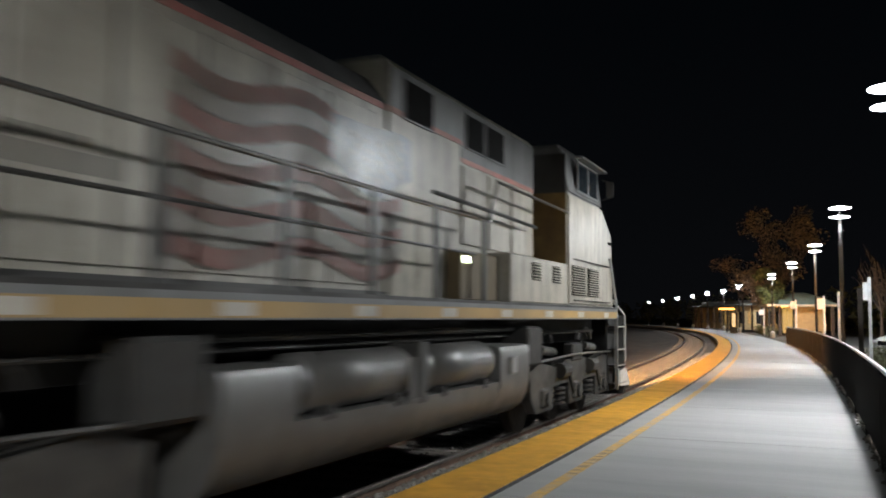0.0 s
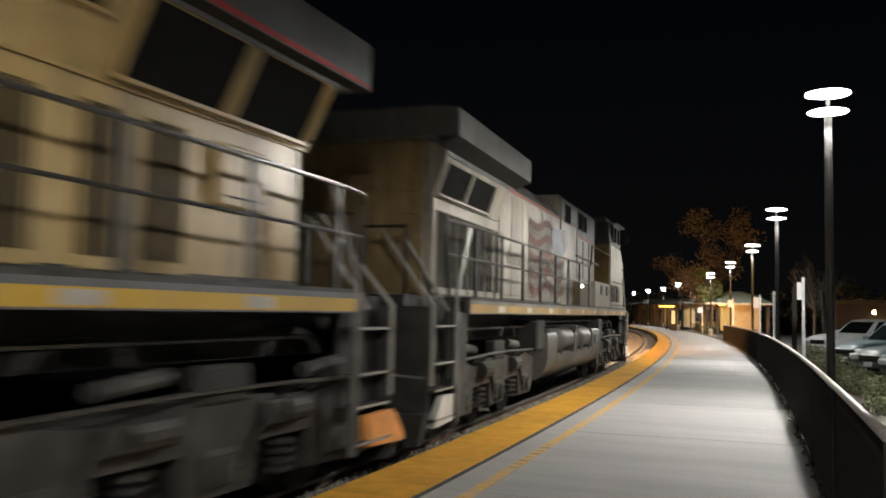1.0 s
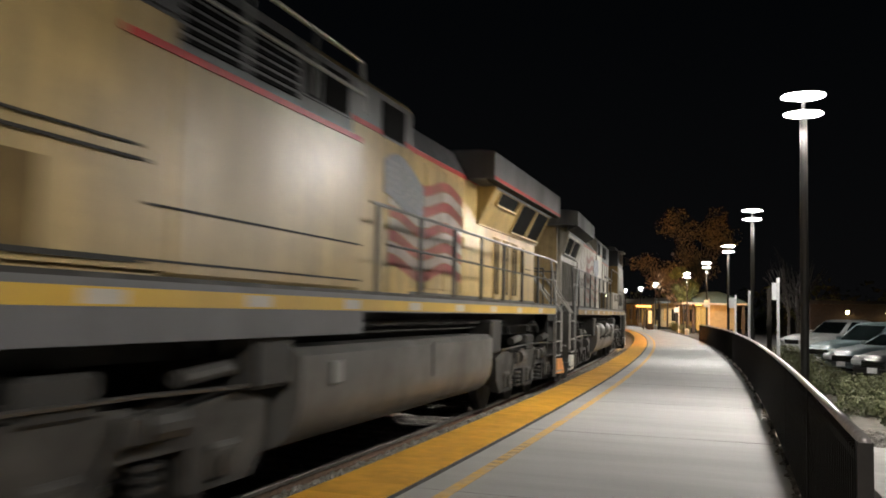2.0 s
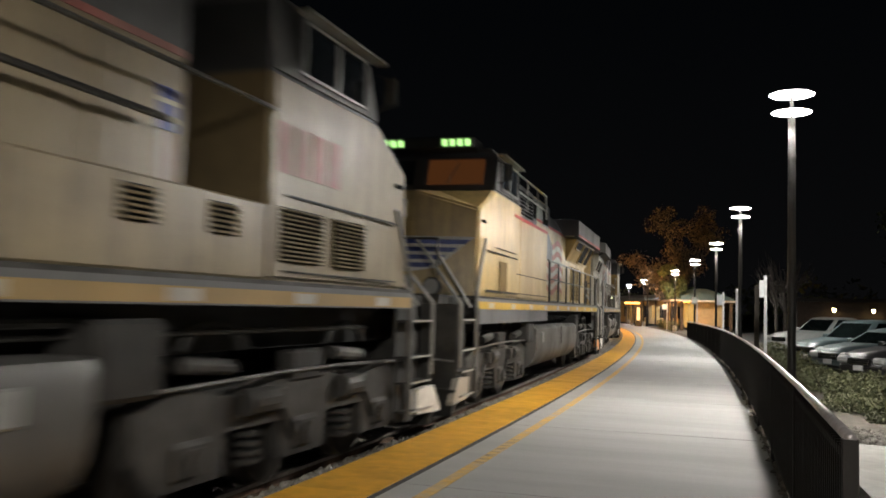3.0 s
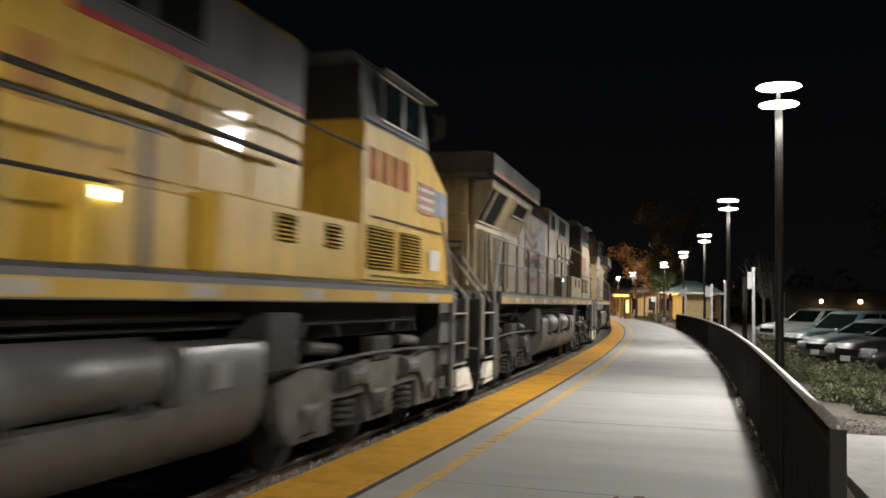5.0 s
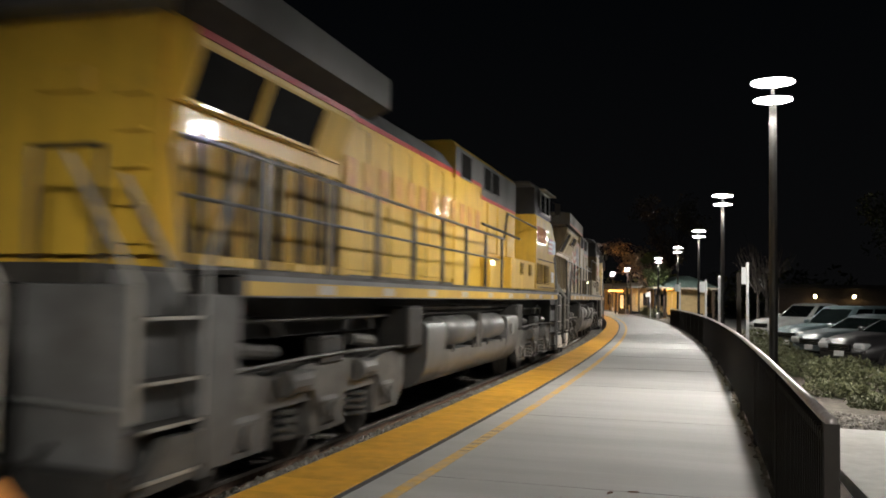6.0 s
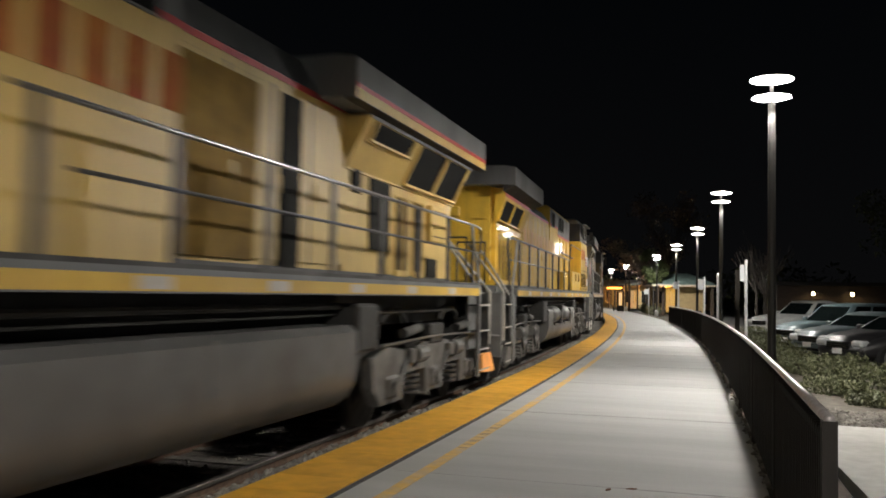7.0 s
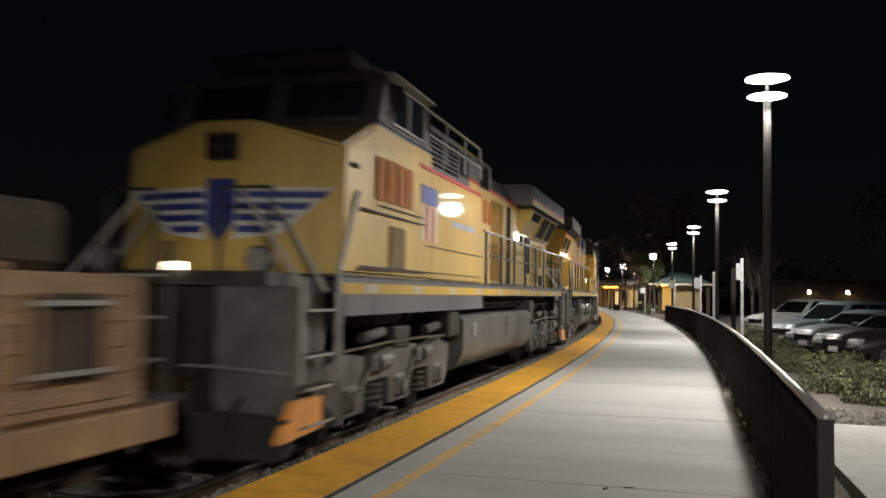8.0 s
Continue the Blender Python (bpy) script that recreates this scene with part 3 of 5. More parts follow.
        ob.data.set_sharp_from_angle(angle=radians(35))
    for y0, y1 in ((-2.5, -0.25), (0.05, 2.25)):
        bm = bmesh.new()
        tube(bm, (1.18, y0 + 0.12, 1.30), (1.18, y1 - 0.12, 1.30), 0.27, n=24)
        tube(bm, (1.18, y0, 1.30), (1.18, y0 + 0.12, 1.30), 0.16, 0.27, n=24)
        tube(bm, (1.18, y1 - 0.12, 1.30), (1.18, y1, 1.30), 0.27, 0.16, n=24)
        part("air_reservoir", bm, tank_paint, tank, smooth=True)
        for k in (0.2, 0.8):
            y = y0 + (y1 - y0) * k
            part("strap", boxes((0.9, 1.46, y - 0.05, y + 0.05, 0.98, 1.10), bevel=0.01), M["undercar"], tank)
    part("reservoir_bracket", boxes((0.95, 1.45, -0.22, 0.02, 0.95, 1.62), bevel=0.02), M["truck"], tank)
    for s in (-1, 1):
        part("tank_weld", boxes((min(s * 1.46, s * 1.475), max(s * 1.46, s * 1.475), -0.5, -0.35, 0.98, 1.46)), tank_paint, tank)
        part("filler_cap", boxes((min(s * 1.46, s * 1.50), max(s * 1.46, s * 1.50), 2.7, 2.95, 1.1, 1.35), bevel=0.02), M["silver"], tank)
    bogie(e, 6.62 if flip else 7.0, M["truck_light"] if bright else M["truck"], wheels)
    bogie(e, -7.35 if flip else -6.85, M["truck_light"] if bright else M["truck"], wheels)
    # cab and nose
    CR = 5.78
    bm = bmesh.new()
    cols = []
    for x, yn, zn in ((-1.47, NOSE - 0.08, 3.60), (-0.35, NOSE + 0.15, 3.90), (0.35, NOSE + 0.15, 3.90), (1.47, NOSE - 0.08, 3.60)):
        edge = 0.97 if abs(x) > 1 else 1
        cols.append([bm.verts.new(q) for q in ((x, CR, 2.1), (x * edge, yn, 2.1), (x * edge, yn - 0.12, zn), (x, 8.27, 4.06), (x, CR, 4.06))])
    for p, q in zip(cols, cols[1:]):
        for k in range(5):
            bm.faces.new((p[k], p[(k + 1) % 5], q[(k + 1) % 5], q[k]))
    bm.faces.new(cols[0])
    bm.faces.new(cols[-1][::-1])
    bmesh.ops.bevel(bm, geom=[ed for ed in bm.edges], offset=0.04, segments=2, affect="EDGES")
    cab = part("cab", bm, yellow, e)
    bm = bmesh.new()
    prism(bm, [(CR, 4.05), (8.27, 4.05), (8.02, 4.70), (7.80, 4.86), (CR, 4.86)], "x", -1.465, 1.465)
    for v in bm.verts:
        if v.co.z > 4.75:
            v.co.x *= 0.90
    bmesh.ops.bevel(bm, geom=[ed for ed in bm.edges], offset=0.03, segments=2, affect="EDGES")
    part("cab_upper", bm, grey, cab)
    # rear wall panels: the recess's shade is put into their dark brown and grey
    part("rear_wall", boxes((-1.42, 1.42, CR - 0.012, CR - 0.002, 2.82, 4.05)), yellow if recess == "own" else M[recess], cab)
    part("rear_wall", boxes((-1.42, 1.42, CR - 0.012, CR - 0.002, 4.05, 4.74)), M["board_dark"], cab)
    part("cab_roof", boxes((-1.30, 1.30, CR, 7.85, 4.85, 4.91), (-0.5, 0.5, 6.2, 7.4, 4.91, 5.05), bevel=0.02), grey, cab)
    for s in (-1, 1):
        for a, b in ((6.35, 7.05), (7.12, 7.78)):
            w = part("side_window", boxes((min(s * 1.47, s * 1.487), max(s * 1.47, s * 1.487), a, b, 4.16, 4.66)), M["glass"], cab)
            part("window_frame", boxes((min(s * 1.476, s * 1.50), max(s * 1.476, s * 1.50), a - 0.03, a, 4.13, 4.69), (min(s * 1.476, s * 1.50), max(s * 1.476, s * 1.50), b, b + 0.03, 4.13, 4.69),
                                       (min(s * 1.476, s * 1.50), max(s * 1.476, s * 1.50), a, b, 4.66, 4.69), (min(s * 1.476, s * 1.50), max(s * 1.476, s * 1.50), a, b, 4.13, 4.16)), M["silver"], w)
        part("awning", boxes((min(s * 1.46, s * 1.62), max(s * 1.46, s * 1.62), 6.2, 8.1, 4.72, 4.75)), M["silver"], cab)
        bm = bmesh.new()
        prism(bm, [(8.06, 4.66), (8.24, 4.18), (8.262, 4.19), (8.082, 4.67)], "x", s * 0.14, s * 1.22)
        part("windscreen", bm, M["cab_glow"] if board and s < 0 else M["glass"], cab, "dark slanted windscreen pane")
        bm = bmesh.new()
        pipe(bm, [(s * 0.55, 8.30, 4.2), (s * 0.75, 8.16, 4.6)], 0.012, 5)
        part("wiper", bm, M["undercar"], cab)
        bm = bmesh.new()
        pipe(bm, [(s * 1.5, 8.15, 4.2), (s * 1.68, 8.15, 4.25), (s * 1.68, 8.15, 4.55), (s * 1.5, 8.15, 4.6)], 0.012, 5)
        box(bm, min(s * 1.6, s * 1.74), max(s * 1.6, s * 1.74), 8.1, 8.13, 4.25, 4.55)
        part("mirror", bm, M["undercar"], cab)
        if not (wide_left and s < 0):
            louvre_panel(cab, 5.98, 6.86, 2.28, 2.80, s * 1.47, yellow)
            louvre_panel(cab, 7.12, 7.92, 2.28, 2.80, s * 1.47, yellow)
        part("panel_seam", boxes((min(s * 1.47, s * 1.482), max(s * 1.47, s * 1.482), 6.1, 8.9, 2.90, 2.925), (min(s * 1.47, s * 1.480), max(s * 1.47, s * 1.480), 6.1, 8.9, 2.18, 2.20)), M["undercar"], cab)
        bm = boxes((min(s * 1.40, s * 1.475), max(s * 1.40, s * 1.475), 8.95, 9.12, 3.38, 3.43))
        part("nose_vent", bm, M["grille"], cab)
        dl = bmesh.new()
        tube(dl, (s * 0.95, NOSE + 0.80, 2.22), (s * 0.95, NOSE + 0.98, 2.22), 0.13, 0.15, n=16)
        d = part("ditch_light", dl, M["truck"], e)
        dl = bmesh.new()
        tube(dl, (s * 0.95, NOSE + 0.985, 2.22), (s * 0.95, NOSE + 0.99, 2.22), 0.05 if headlit else 0.125, n=16)
        part("lens", dl, M["ditch_beam"] if headlit else M["silver"], d)
        # unseen tube added around the lens to narrow the ditch light's beam
        if headlit:
            part("beam_shroud", tube(bmesh.new(), (s * 0.95, NOSE + 0.98, 2.22), (s * 0.95, NOSE + 1.16, 2.22), 0.06, n=16, caps=False), M["undercar"], d)
    part("board_case", boxes((-1.02, 1.02, 7.45, 8.16, 4.87, 5.10), bevel=0.03), M["board_dark"], cab)
    if board:
        part("number_board", boxes((0.35, 0.97, 8.16, 8.17, 4.89, 5.07), (-0.97, -0.35, 8.16, 8.17, 4.89, 5.07)), M["board"], cab, "glowing green number board")
        for s in (-1, 1):
            for i in range(4):
                x0 = (0.38 if s > 0 else -0.94) + 0.148 * i
                part("number_bar", boxes((x0, x0 + 0.10, 8.17, 8.176, 4.92, 5.045)), M["board_text"], cab)
    part("nose_door", lean(boxes((-0.34, 0.34, NOSE + 0.10, NOSE + 0.157, 2.15, 3.35), bevel=0.01), 0), yellow, cab)
    bm = boxes((-0.20, 0.20, NOSE + 0.0, NOSE + 0.15, 3.42, 3.74), bevel=0.02)
    hl = part("headlight", bm, M["undercar"], cab)
    for z in (3.49, 3.64):
        bm = bmesh.new()
        for x in (-0.09, 0.09):
            tube(bm, (x, NOSE + 0.15, z), (x, NOSE + 0.158, z), 0.035 if headlit else 0.065, n=14)
        part("lens", bm, M["headlamp"] if headlit else M["chrome"], hl)
        # unseen tubes added to keep the headlight beam narrow
        if headlit:
            for x in (-0.09, 0.09):
                part("beam_shroud", tube(bmesh.new(), (x, NOSE + 0.15, z), (x, NOSE + 0.42, z), 0.042, n=14, caps=False), M["undercar"], hl)
    nose_wings(e, NOSE + 0.16)
    if number_mat:
        for s in (-1, 1):
            bars(e, "number_bar", s * 1.472, *number_at, 4, number_mat, 0.28)
    # auxiliary compartment behind the cab, narrower than it
    AR, AE = aux_rear, 4.95
    prof = [(-HW - 0.04, 2.1), (HW + 0.04, 2.1), (HW + 0.04, 4.70), (HW - 0.04, 4.80), (-HW + 0.04, 4.80), (-HW - 0.04, 4.70)]
    bm = bmesh.new()
    prism(bm, prof, "y", AR, AE)
    aux = part("auxiliary_compartment", bm, yellow, e)
    # inner wall of the recess, its shade likewise held in the colour
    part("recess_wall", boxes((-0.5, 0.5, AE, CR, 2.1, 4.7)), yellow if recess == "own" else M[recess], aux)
    X = HW + 0.04
    for s in (-1, 1):
        part("upper_band", boxes((min(s * X, s * (X + 0.006)), max(s * X, s * (X + 0.006)), AR, AR + 2.1, 4.23, 4.70), (*sorted((s * X, s * (X + 0.006))), AR + 2.1, AE, 4.0, 4.70)), grey, aux)
        part("red_stripe", boxes((min(s * X, s * (X + 0.009)), max(s * X, s * (X + 0.009)), AR, AR + 2.1, 4.17, 4.235), (*sorted((s * X, s * (X + 0.009))), AR + 2.1, AE, 3.94, 4.005)), M["faded_red"] if pale else M["red"], aux)
        for a, b in ((AR + 0.35, AR + 1.15), (AR + 2.25, AR + 2.9), (AR + 3.02, AR + 3.75)):
            w = part("side_grille", boxes((min(s * X, s * (X + 0.02)), max(s * X, s * (X + 0.02)), a, b, 4.18, 4.62)), M["grille"], aux)
            part("grille_frame", boxes((min(s * X, s * (X + 0.03)), max(s * X, s * (X + 0.03)), a, b, 4.15, 4.17), (min(s * X, s * (X + 0.03)), max(s * X, s * (X + 0.03)), a - 0.02, a, 4.15, 4.64)), grey, w)
        # low equipment cabinets along the walkway
        xs = sorted((s * (HW + 0.04), s * 1.46))
        if not (wide_left and s < 0):
            part("low_cabinet", boxes((*xs, 2.75, 5.76, 2.10, 2.80), bevel=0.02), yellow, e)
            louvre_panel(e, 3.75, 4.15, 2.45, 2.72, s * 1.46, yellow, 6)
            louvre_panel(e, 4.85, 5.25, 2.45, 2.72, s * 1.46, yellow, 6)
            bm = boxes((*sorted((s * (HW + 0.04), s * 1.30)), 1.30, 2.72, 2.10, 2.74), bevel=0.02)
            part("battery_box", bm, yellow if recess == "own" else M["shaded_brown"], e)
            part("walkway_lamp", boxes((*sorted((s * 1.30, s * 1.33)), 1.40, 1.54, 2.58, 2.66)), M["tail"], e)
            bm = bmesh.new()
            pipe(bm, [(s * 1.34, 0.4, 3.34), (s * 1.30, 2.6, 3.34), (s * 1.28, 4.5, 3.32)], 0.03, 8)
            part("cable_duct", bm, M["rail_dark"], e)
            for y in (2.2, 3.2, 4.2):
                part("compartment_door", boxes((*sorted((s * X, s * (X + 0.03))), y - 0.38, y + 0.38, 2.85, 3.9), bevel=0.008), yellow, aux)
    if wide_left:
        # on this side the cabinet wall stands flush with the cab
        bm = bmesh.new()
        box(bm, -1.47, -HW, 2.3, CR, 2.1, 3.84, bevel=0.03)
        wl = part("flush_cabinet", bm, yellow, e)
        part("lower_skirt", boxes((-1.485, -1.44, 2.2, 9.35, 1.62, 2.0)), grey, wl)
        part("panel_seam", boxes((-1.478, -1.47, 2.3, 8.9, 2.20, 2.22), (-1.478, -1.47, 2.3, 6.1, 2.60, 2.62), (-1.478, -1.47, 6.2, 8.2, 3.0, 3.02)), M["undercar"], wl)
        part("red_stripe", boxes((-1.482, -1.47, 2.35, 6.4, 3.76, 3.82)), M["red"], wl)
        up = part("upper_wall", boxes((-1.30, -HW - 0.05, 3.4, CR, 3.845, 4.62), bevel=0.02), grey, wl)
        for q in range(2):
            bm = bmesh.new()
            for k in range(7):
                box(bm, -1.325, -1.30, 3.6 + 1.05 * q, 4.45 + 1.05 * q, 3.98 + 0.08 * k, 4.02 + 0.08 * k)
            part("louvre_slats", bm, M["grille"], up)
        part("inset_door", boxes((-1.476, -1.468, 7.12, 7.74, 2.20, 2.78)), M["recess_brown"], wl)
        if number_mat:
            for i in range(5):
                w = 0.85 / 5
                part("shield_bar", boxes((-1.478, -1.47, 5.50 + w * i, 5.50 + w * (i + 0.55), 2.68, 3.24)), M["red"] if i % 2 else M["white_paint"], wl)
            part("shield_chief", boxes((-1.480, -1.47, 5.46, 6.36, 3.24, 3.52)), M["blue"], wl)
            part("script_bar", boxes((-1.476, -1.47, 2.9, 4.5, 3.02, 3.12)), M["faded_blue"], wl)
    if roof_rails:
        for s in (-1, 1):
            bm = bmesh.new()
            pipe(bm, [(s * 1.40, 2.1, 4.15), (s * 1.40, 2.25, 4.72), (s * 1.40, 7.2, 4.74)], 0.025, 7)
            pipe(bm, [(s * 1.42, 2.15, 4.35), (s * 1.42, 5.9, 4.36)], 0.022, 7)
            for y in (3.4, 4.7, 5.9):
                pipe(bm, [(s * 1.40, y, 4.05), (s * 1.40, y, 4.72)], 0.02, 6)
            part("roof_rail", bm, M["silver"], e)
    # engine hood
    w0, w1 = wing
    HR = -9.85 if model == "A" else max(w0 + 0.45, -9.95)
    r0, r1 = HR, body_end
    SH, RT = 4.25, 4.54 if model == "A" else 4.64
    prof = [(-HW, 2.1), (HW, 2.1), (HW, SH), (HW - 0.22, RT), (-HW + 0.22, RT), (-HW, SH)]
    bm = bmesh.new()
    prism(bm, prof, "y", HR, AR)
    corner = [ed for ed in bm.edges if all(abs(v.co.y - HR) < 1e-4 and abs(abs(v.co.x) - HW) < 1e-4 for v in ed.verts)]
    bmesh.ops.bevel(bm, geom=corner, offset=0.11, segments=4, affect="EDGES")
    hood = part("engine_hood", bm, yellow, e)
    if sooty:
        bm = bmesh.new()
        prism(bm, [(-HW + 0.12, 2.13), (HW - 0.12, 2.13), (HW - 0.12, SH - 0.02), (HW - 0.28, RT - 0.03), (-HW + 0.28, RT - 0.03), (-HW + 0.12, SH - 0.02)], "y", HR - 0.008, HR - 0.001)
        part("rear_panel", bm, M["soot"], hood, "sooty brown rear panel")
    part("sand_filler", boxes((-0.25, 0.25, HR - 0.05, HR, 3.62, 3.86), bevel=0.02), M["soot"] if sooty else yellow, hood)
    for k in range(5):
        part("rung", boxes((0.55, 0.85, HR - 0.06, HR - 0.002, 2.3 + 0.32 * k, 2.33 + 0.32 * k)), M["soot"] if sooty else yellow, hood)
    for s in (-1, 1):
        bm = bmesh.new()
        prism(bm, [(s * HW, SH - 0.005), (s * (HW + 0.008), SH - 0.002), (s * (HW - 0.215), RT + 0.006), (s * (HW - 0.222), RT + 0.001)], "y", r1, AR - 0.01)
        part("roof_band", bm, grey, hood)
        part("red_stripe", boxes((*sorted((s * HW, s * (HW + 0.008))), r1, AR, SH - 0.075, SH - 0.005)), M["faded_red"] if pale else M["red"], hood)
        y, i = r1 + 0.55, 0
        while y < AR - 0.2:
            part("hood_door", boxes((*sorted((s * HW, s * (HW + 0.022))), y - 0.44, y + 0.42, 2.22, 4.08), bevel=0.006), yellow, hood)
            part("door_gap", boxes((*sorted((s * HW, s * (HW + 0.012))), y + 0.43, y + 0.475, 2.2, 4.1)), M["dark_letter"], hood)
            part("door_latch", boxes((*sorted((s * (HW + 0.022), s * (HW + 0.045))), y + 0.30, y + 0.36, 2.95, 3.15)), yellow, hood)
            y += 0.93
            i += 1
        part("kick_strip", boxes((*sorted((s * HW, s * (HW + 0.03))), HR + 0.12, AR, 2.10, 2.16)), M["rail_dark"], hood)
    part("roof_plate", boxes((-HW + 0.24, HW - 0.24, HR, AR, RT, RT + 0.02), (-0.35, 0.35, AR - 2.2, AR - 1.2, RT + 0.02, RT + 0.16)), grey, hood)
    # radiator compartment: leaning screens under an overhanging wing
    WHW, WZ, zt = 1.55, wing_z, 4.71
    SZ = 4.155 if model == "A" else WZ - 0.02
    XL, ZL, XH, ZH = (1.08, 3.54, 1.26, 4.03) if model == "A" else (1.08, 3.50, 1.40, 4.13)
    for s in (-1, 1):
        def lx(z, d=0.0):
            return s * (XL + (XH - XL) * (z - ZL) / (ZH - ZL) + d)
        bm = bmesh.new()
        prism(bm, [(s * (HW - 0.02), ZL - 0.03), (lx(ZL), ZL - 0.03), (lx(ZL), ZL), (lx(ZH), ZH), (s * (XH + 0.01), WZ - 0.02), (s * (HW - 0.02), WZ - 0.02)], "y", r0 + 0.02, r1)
        back = part("radiator_wall", bm, yellow, e)
        for a, b, z0 in screens:
            bm = bmesh.new()
            z1 = ZH - 0.03
            prism(bm, [(lx(z0, -0.02), z0), (lx(z0, 0.006), z0), (lx(z1, 0.006), z1), (lx(z1, -0.02), z1)], "y", a, b)
            g = part("radiator_screen", bm, M["grille"], back)
            for q0, q1 in ((a - 0.05, a), (b, b + 0.05)):
                bm = bmesh.new()
                prism(bm, [(lx(z0, -0.02), z0 - 0.02), (lx(z0, 0.03), z0 - 0.02), (lx(z1, 0.03), z1), (lx(z1, -0.02), z1)], "y", q0, q1)
                part("screen_frame", bm, yellow, g)
            part("drip_rail", boxes((*sorted((lx(z0), lx(z0, 0.05))), a - 0.05, b + 0.05, z0 - 0.055, z0 - 0.022)), yellow, back)
        part("red_stripe", boxes((*sorted((s * (XH + 0.008), s * (XH + 0.02))), r0 + 0.02, r1 - 0.02, SZ - 0.075 if model == "A" else SZ - 0.05, SZ - 0.004)), grey if pale or model == "B" else M["red"], back)
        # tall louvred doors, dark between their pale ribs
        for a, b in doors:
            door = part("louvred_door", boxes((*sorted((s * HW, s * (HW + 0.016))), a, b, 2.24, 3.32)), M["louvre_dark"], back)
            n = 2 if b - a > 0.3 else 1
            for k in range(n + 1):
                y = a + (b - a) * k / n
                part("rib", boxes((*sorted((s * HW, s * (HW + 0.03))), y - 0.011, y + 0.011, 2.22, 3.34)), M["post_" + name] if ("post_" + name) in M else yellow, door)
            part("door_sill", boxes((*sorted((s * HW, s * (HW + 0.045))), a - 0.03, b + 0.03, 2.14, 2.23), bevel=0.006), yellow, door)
        for a, b, z0, z1 in boxes_at:
            lid = part("side_box", boxes((*sorted((s * HW, s * (HW + 0.10))), a, b, z0, z1), bevel=0.02), yellow, back)
            part("box_seam", boxes((*sorted((s * (HW + 0.10), s * (HW + 0.104))), a + 0.08, b - 0.08, z0 + 0.08, z0 + 0.10), (*sorted((s * (HW + 0.10), s * (HW + 0.104))), a + 0.08, b - 0.08, z1 - 0.10, z1 - 0.08)), M["undercar"], lid)
    bm = bmesh.new()
    prism(bm, [(-XH, WZ + 0.02), (XH, WZ + 0.02), (WHW, WZ), (WHW, zt - 0.04), (1.30, zt), (-1.30, zt), (-WHW, zt - 0.04), (-WHW, WZ)], "y", w0, w1)
    wing_ob = part("radiator_wing", bm, grey, e)
    for s in (-1, 1):
        # wing underside: dark paint stands in for the shade beneath the overhang
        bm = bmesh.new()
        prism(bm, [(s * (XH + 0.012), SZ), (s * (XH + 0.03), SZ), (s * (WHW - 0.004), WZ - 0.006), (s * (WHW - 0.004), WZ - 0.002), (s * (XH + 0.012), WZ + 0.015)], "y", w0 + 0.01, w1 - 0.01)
        part("wing_soffit", bm, M["soffit_shade"], wing_ob, "underside of the wing, painted dark to hold its shade")
        if model == "B":
            z = WZ + (0.13 if lip else 0.01)
            part("wing_stripe", boxes((*sorted((s * WHW, s * (WHW + 0.006))), w0 + 0.02, w1 - 0.02, z, z + 0.055)), M["faded_red"] if pale else M["red"], wing_ob)
            if lip:
                part("wing_lip", boxes((*sorted((s * WHW, s * (WHW + 0.005))), w0 + 0.01, w1 - 0.01, WZ + 0.005, WZ + 0.128)), yellow, wing_ob)
    # handrails with their posts
    for s in (-1, 1):
        top = 2.0 if (wide_left and s < 0) else 5.9
        bm = bmesh.new()
        RE = 0.85 if flip else 0.0
        pipe(bm, [(s * 1.45, RE - 10.12, 1.0 if not flip else 2.1), (s * 1.45, RE - 10.18, 2.15), (s * 1.44, RE - 10.38, 3.0), (s * 1.44, RE - 10.30, 3.12), (s * 1.45, RE - 9.9, 3.14), (s * 1.45, min(top, 1.95), 3.14)], 0.022, 8)
        if top > 3:
            pipe(bm, [(s * 1.45, 1.95, 3.14), (s * 1.45, 2.25, 3.72), (s * 1.45, 5.9, 3.70)], 0.022, 8)
        part("handrail", bm, M["rail_mid"], e, "worn dark grey top handrail")
        bm = bmesh.new()
        pipe(bm, [(s * 1.45, RE - 10.28, 2.66), (s * 1.45, min(top, 1.4), 2.68)], 0.018, 8)
        part("handrail", bm, M["rail_dark"], e)
        y = -8.9
        while y < min(top, 3.2):
            bm = bmesh.new()
            box(bm, s * 1.45 - 0.02, s * 1.45 + 0.02, y - 0.042, y + 0.042, 2.0, 3.15)
            part("stanchion", bm, M["rail_dark"], e)
            y += 1.52
    # painting on the hood
    mats = decal_mats or (M["faded_red"], M["faded_white"], M["faded_blue"])
    for s in (-1, 1):
        X = s * (HW + 0.046)
        if decal == "flag":
            flag_decal(e, X, *flag_at, True, mats)
        elif decal == "bars":
            bars(e, "letter_bar", X, *flag_at, 12, M["letter_red"], 0.4)
    if end_lamp:
        part("end_lamp", boxes((-0.13, 0.13, NOSE + 1.03, NOSE + 1.06, 2.11, 2.19)), M["ditch"], e, "lit warm white end lamp")
    if front_lamp:
        for y0, y1, z0, z1, mt in front_lamp:
            part("side_panel", boxes((*sorted((1.468, 1.476)), y0, y1, z0, z1)), mt, e)
    for s in (-1, 1):
        for y0, y1, z0, z1, count in lettering:
            bars(e, "lettering_bar", s * (HW + 0.024), y0, y1, z0, z1, count, M["dark_letter"], 0.35)
    for y0, y1, z0, z1 in openings:
        part("access_opening", boxes((-HW - 0.034, -HW, y0, y1, z0, z1), bevel=0.004), M["recess_gold"] if y1 - y0 > 1 else M["louvre_dark"], hood)
    return e, wheels, flip

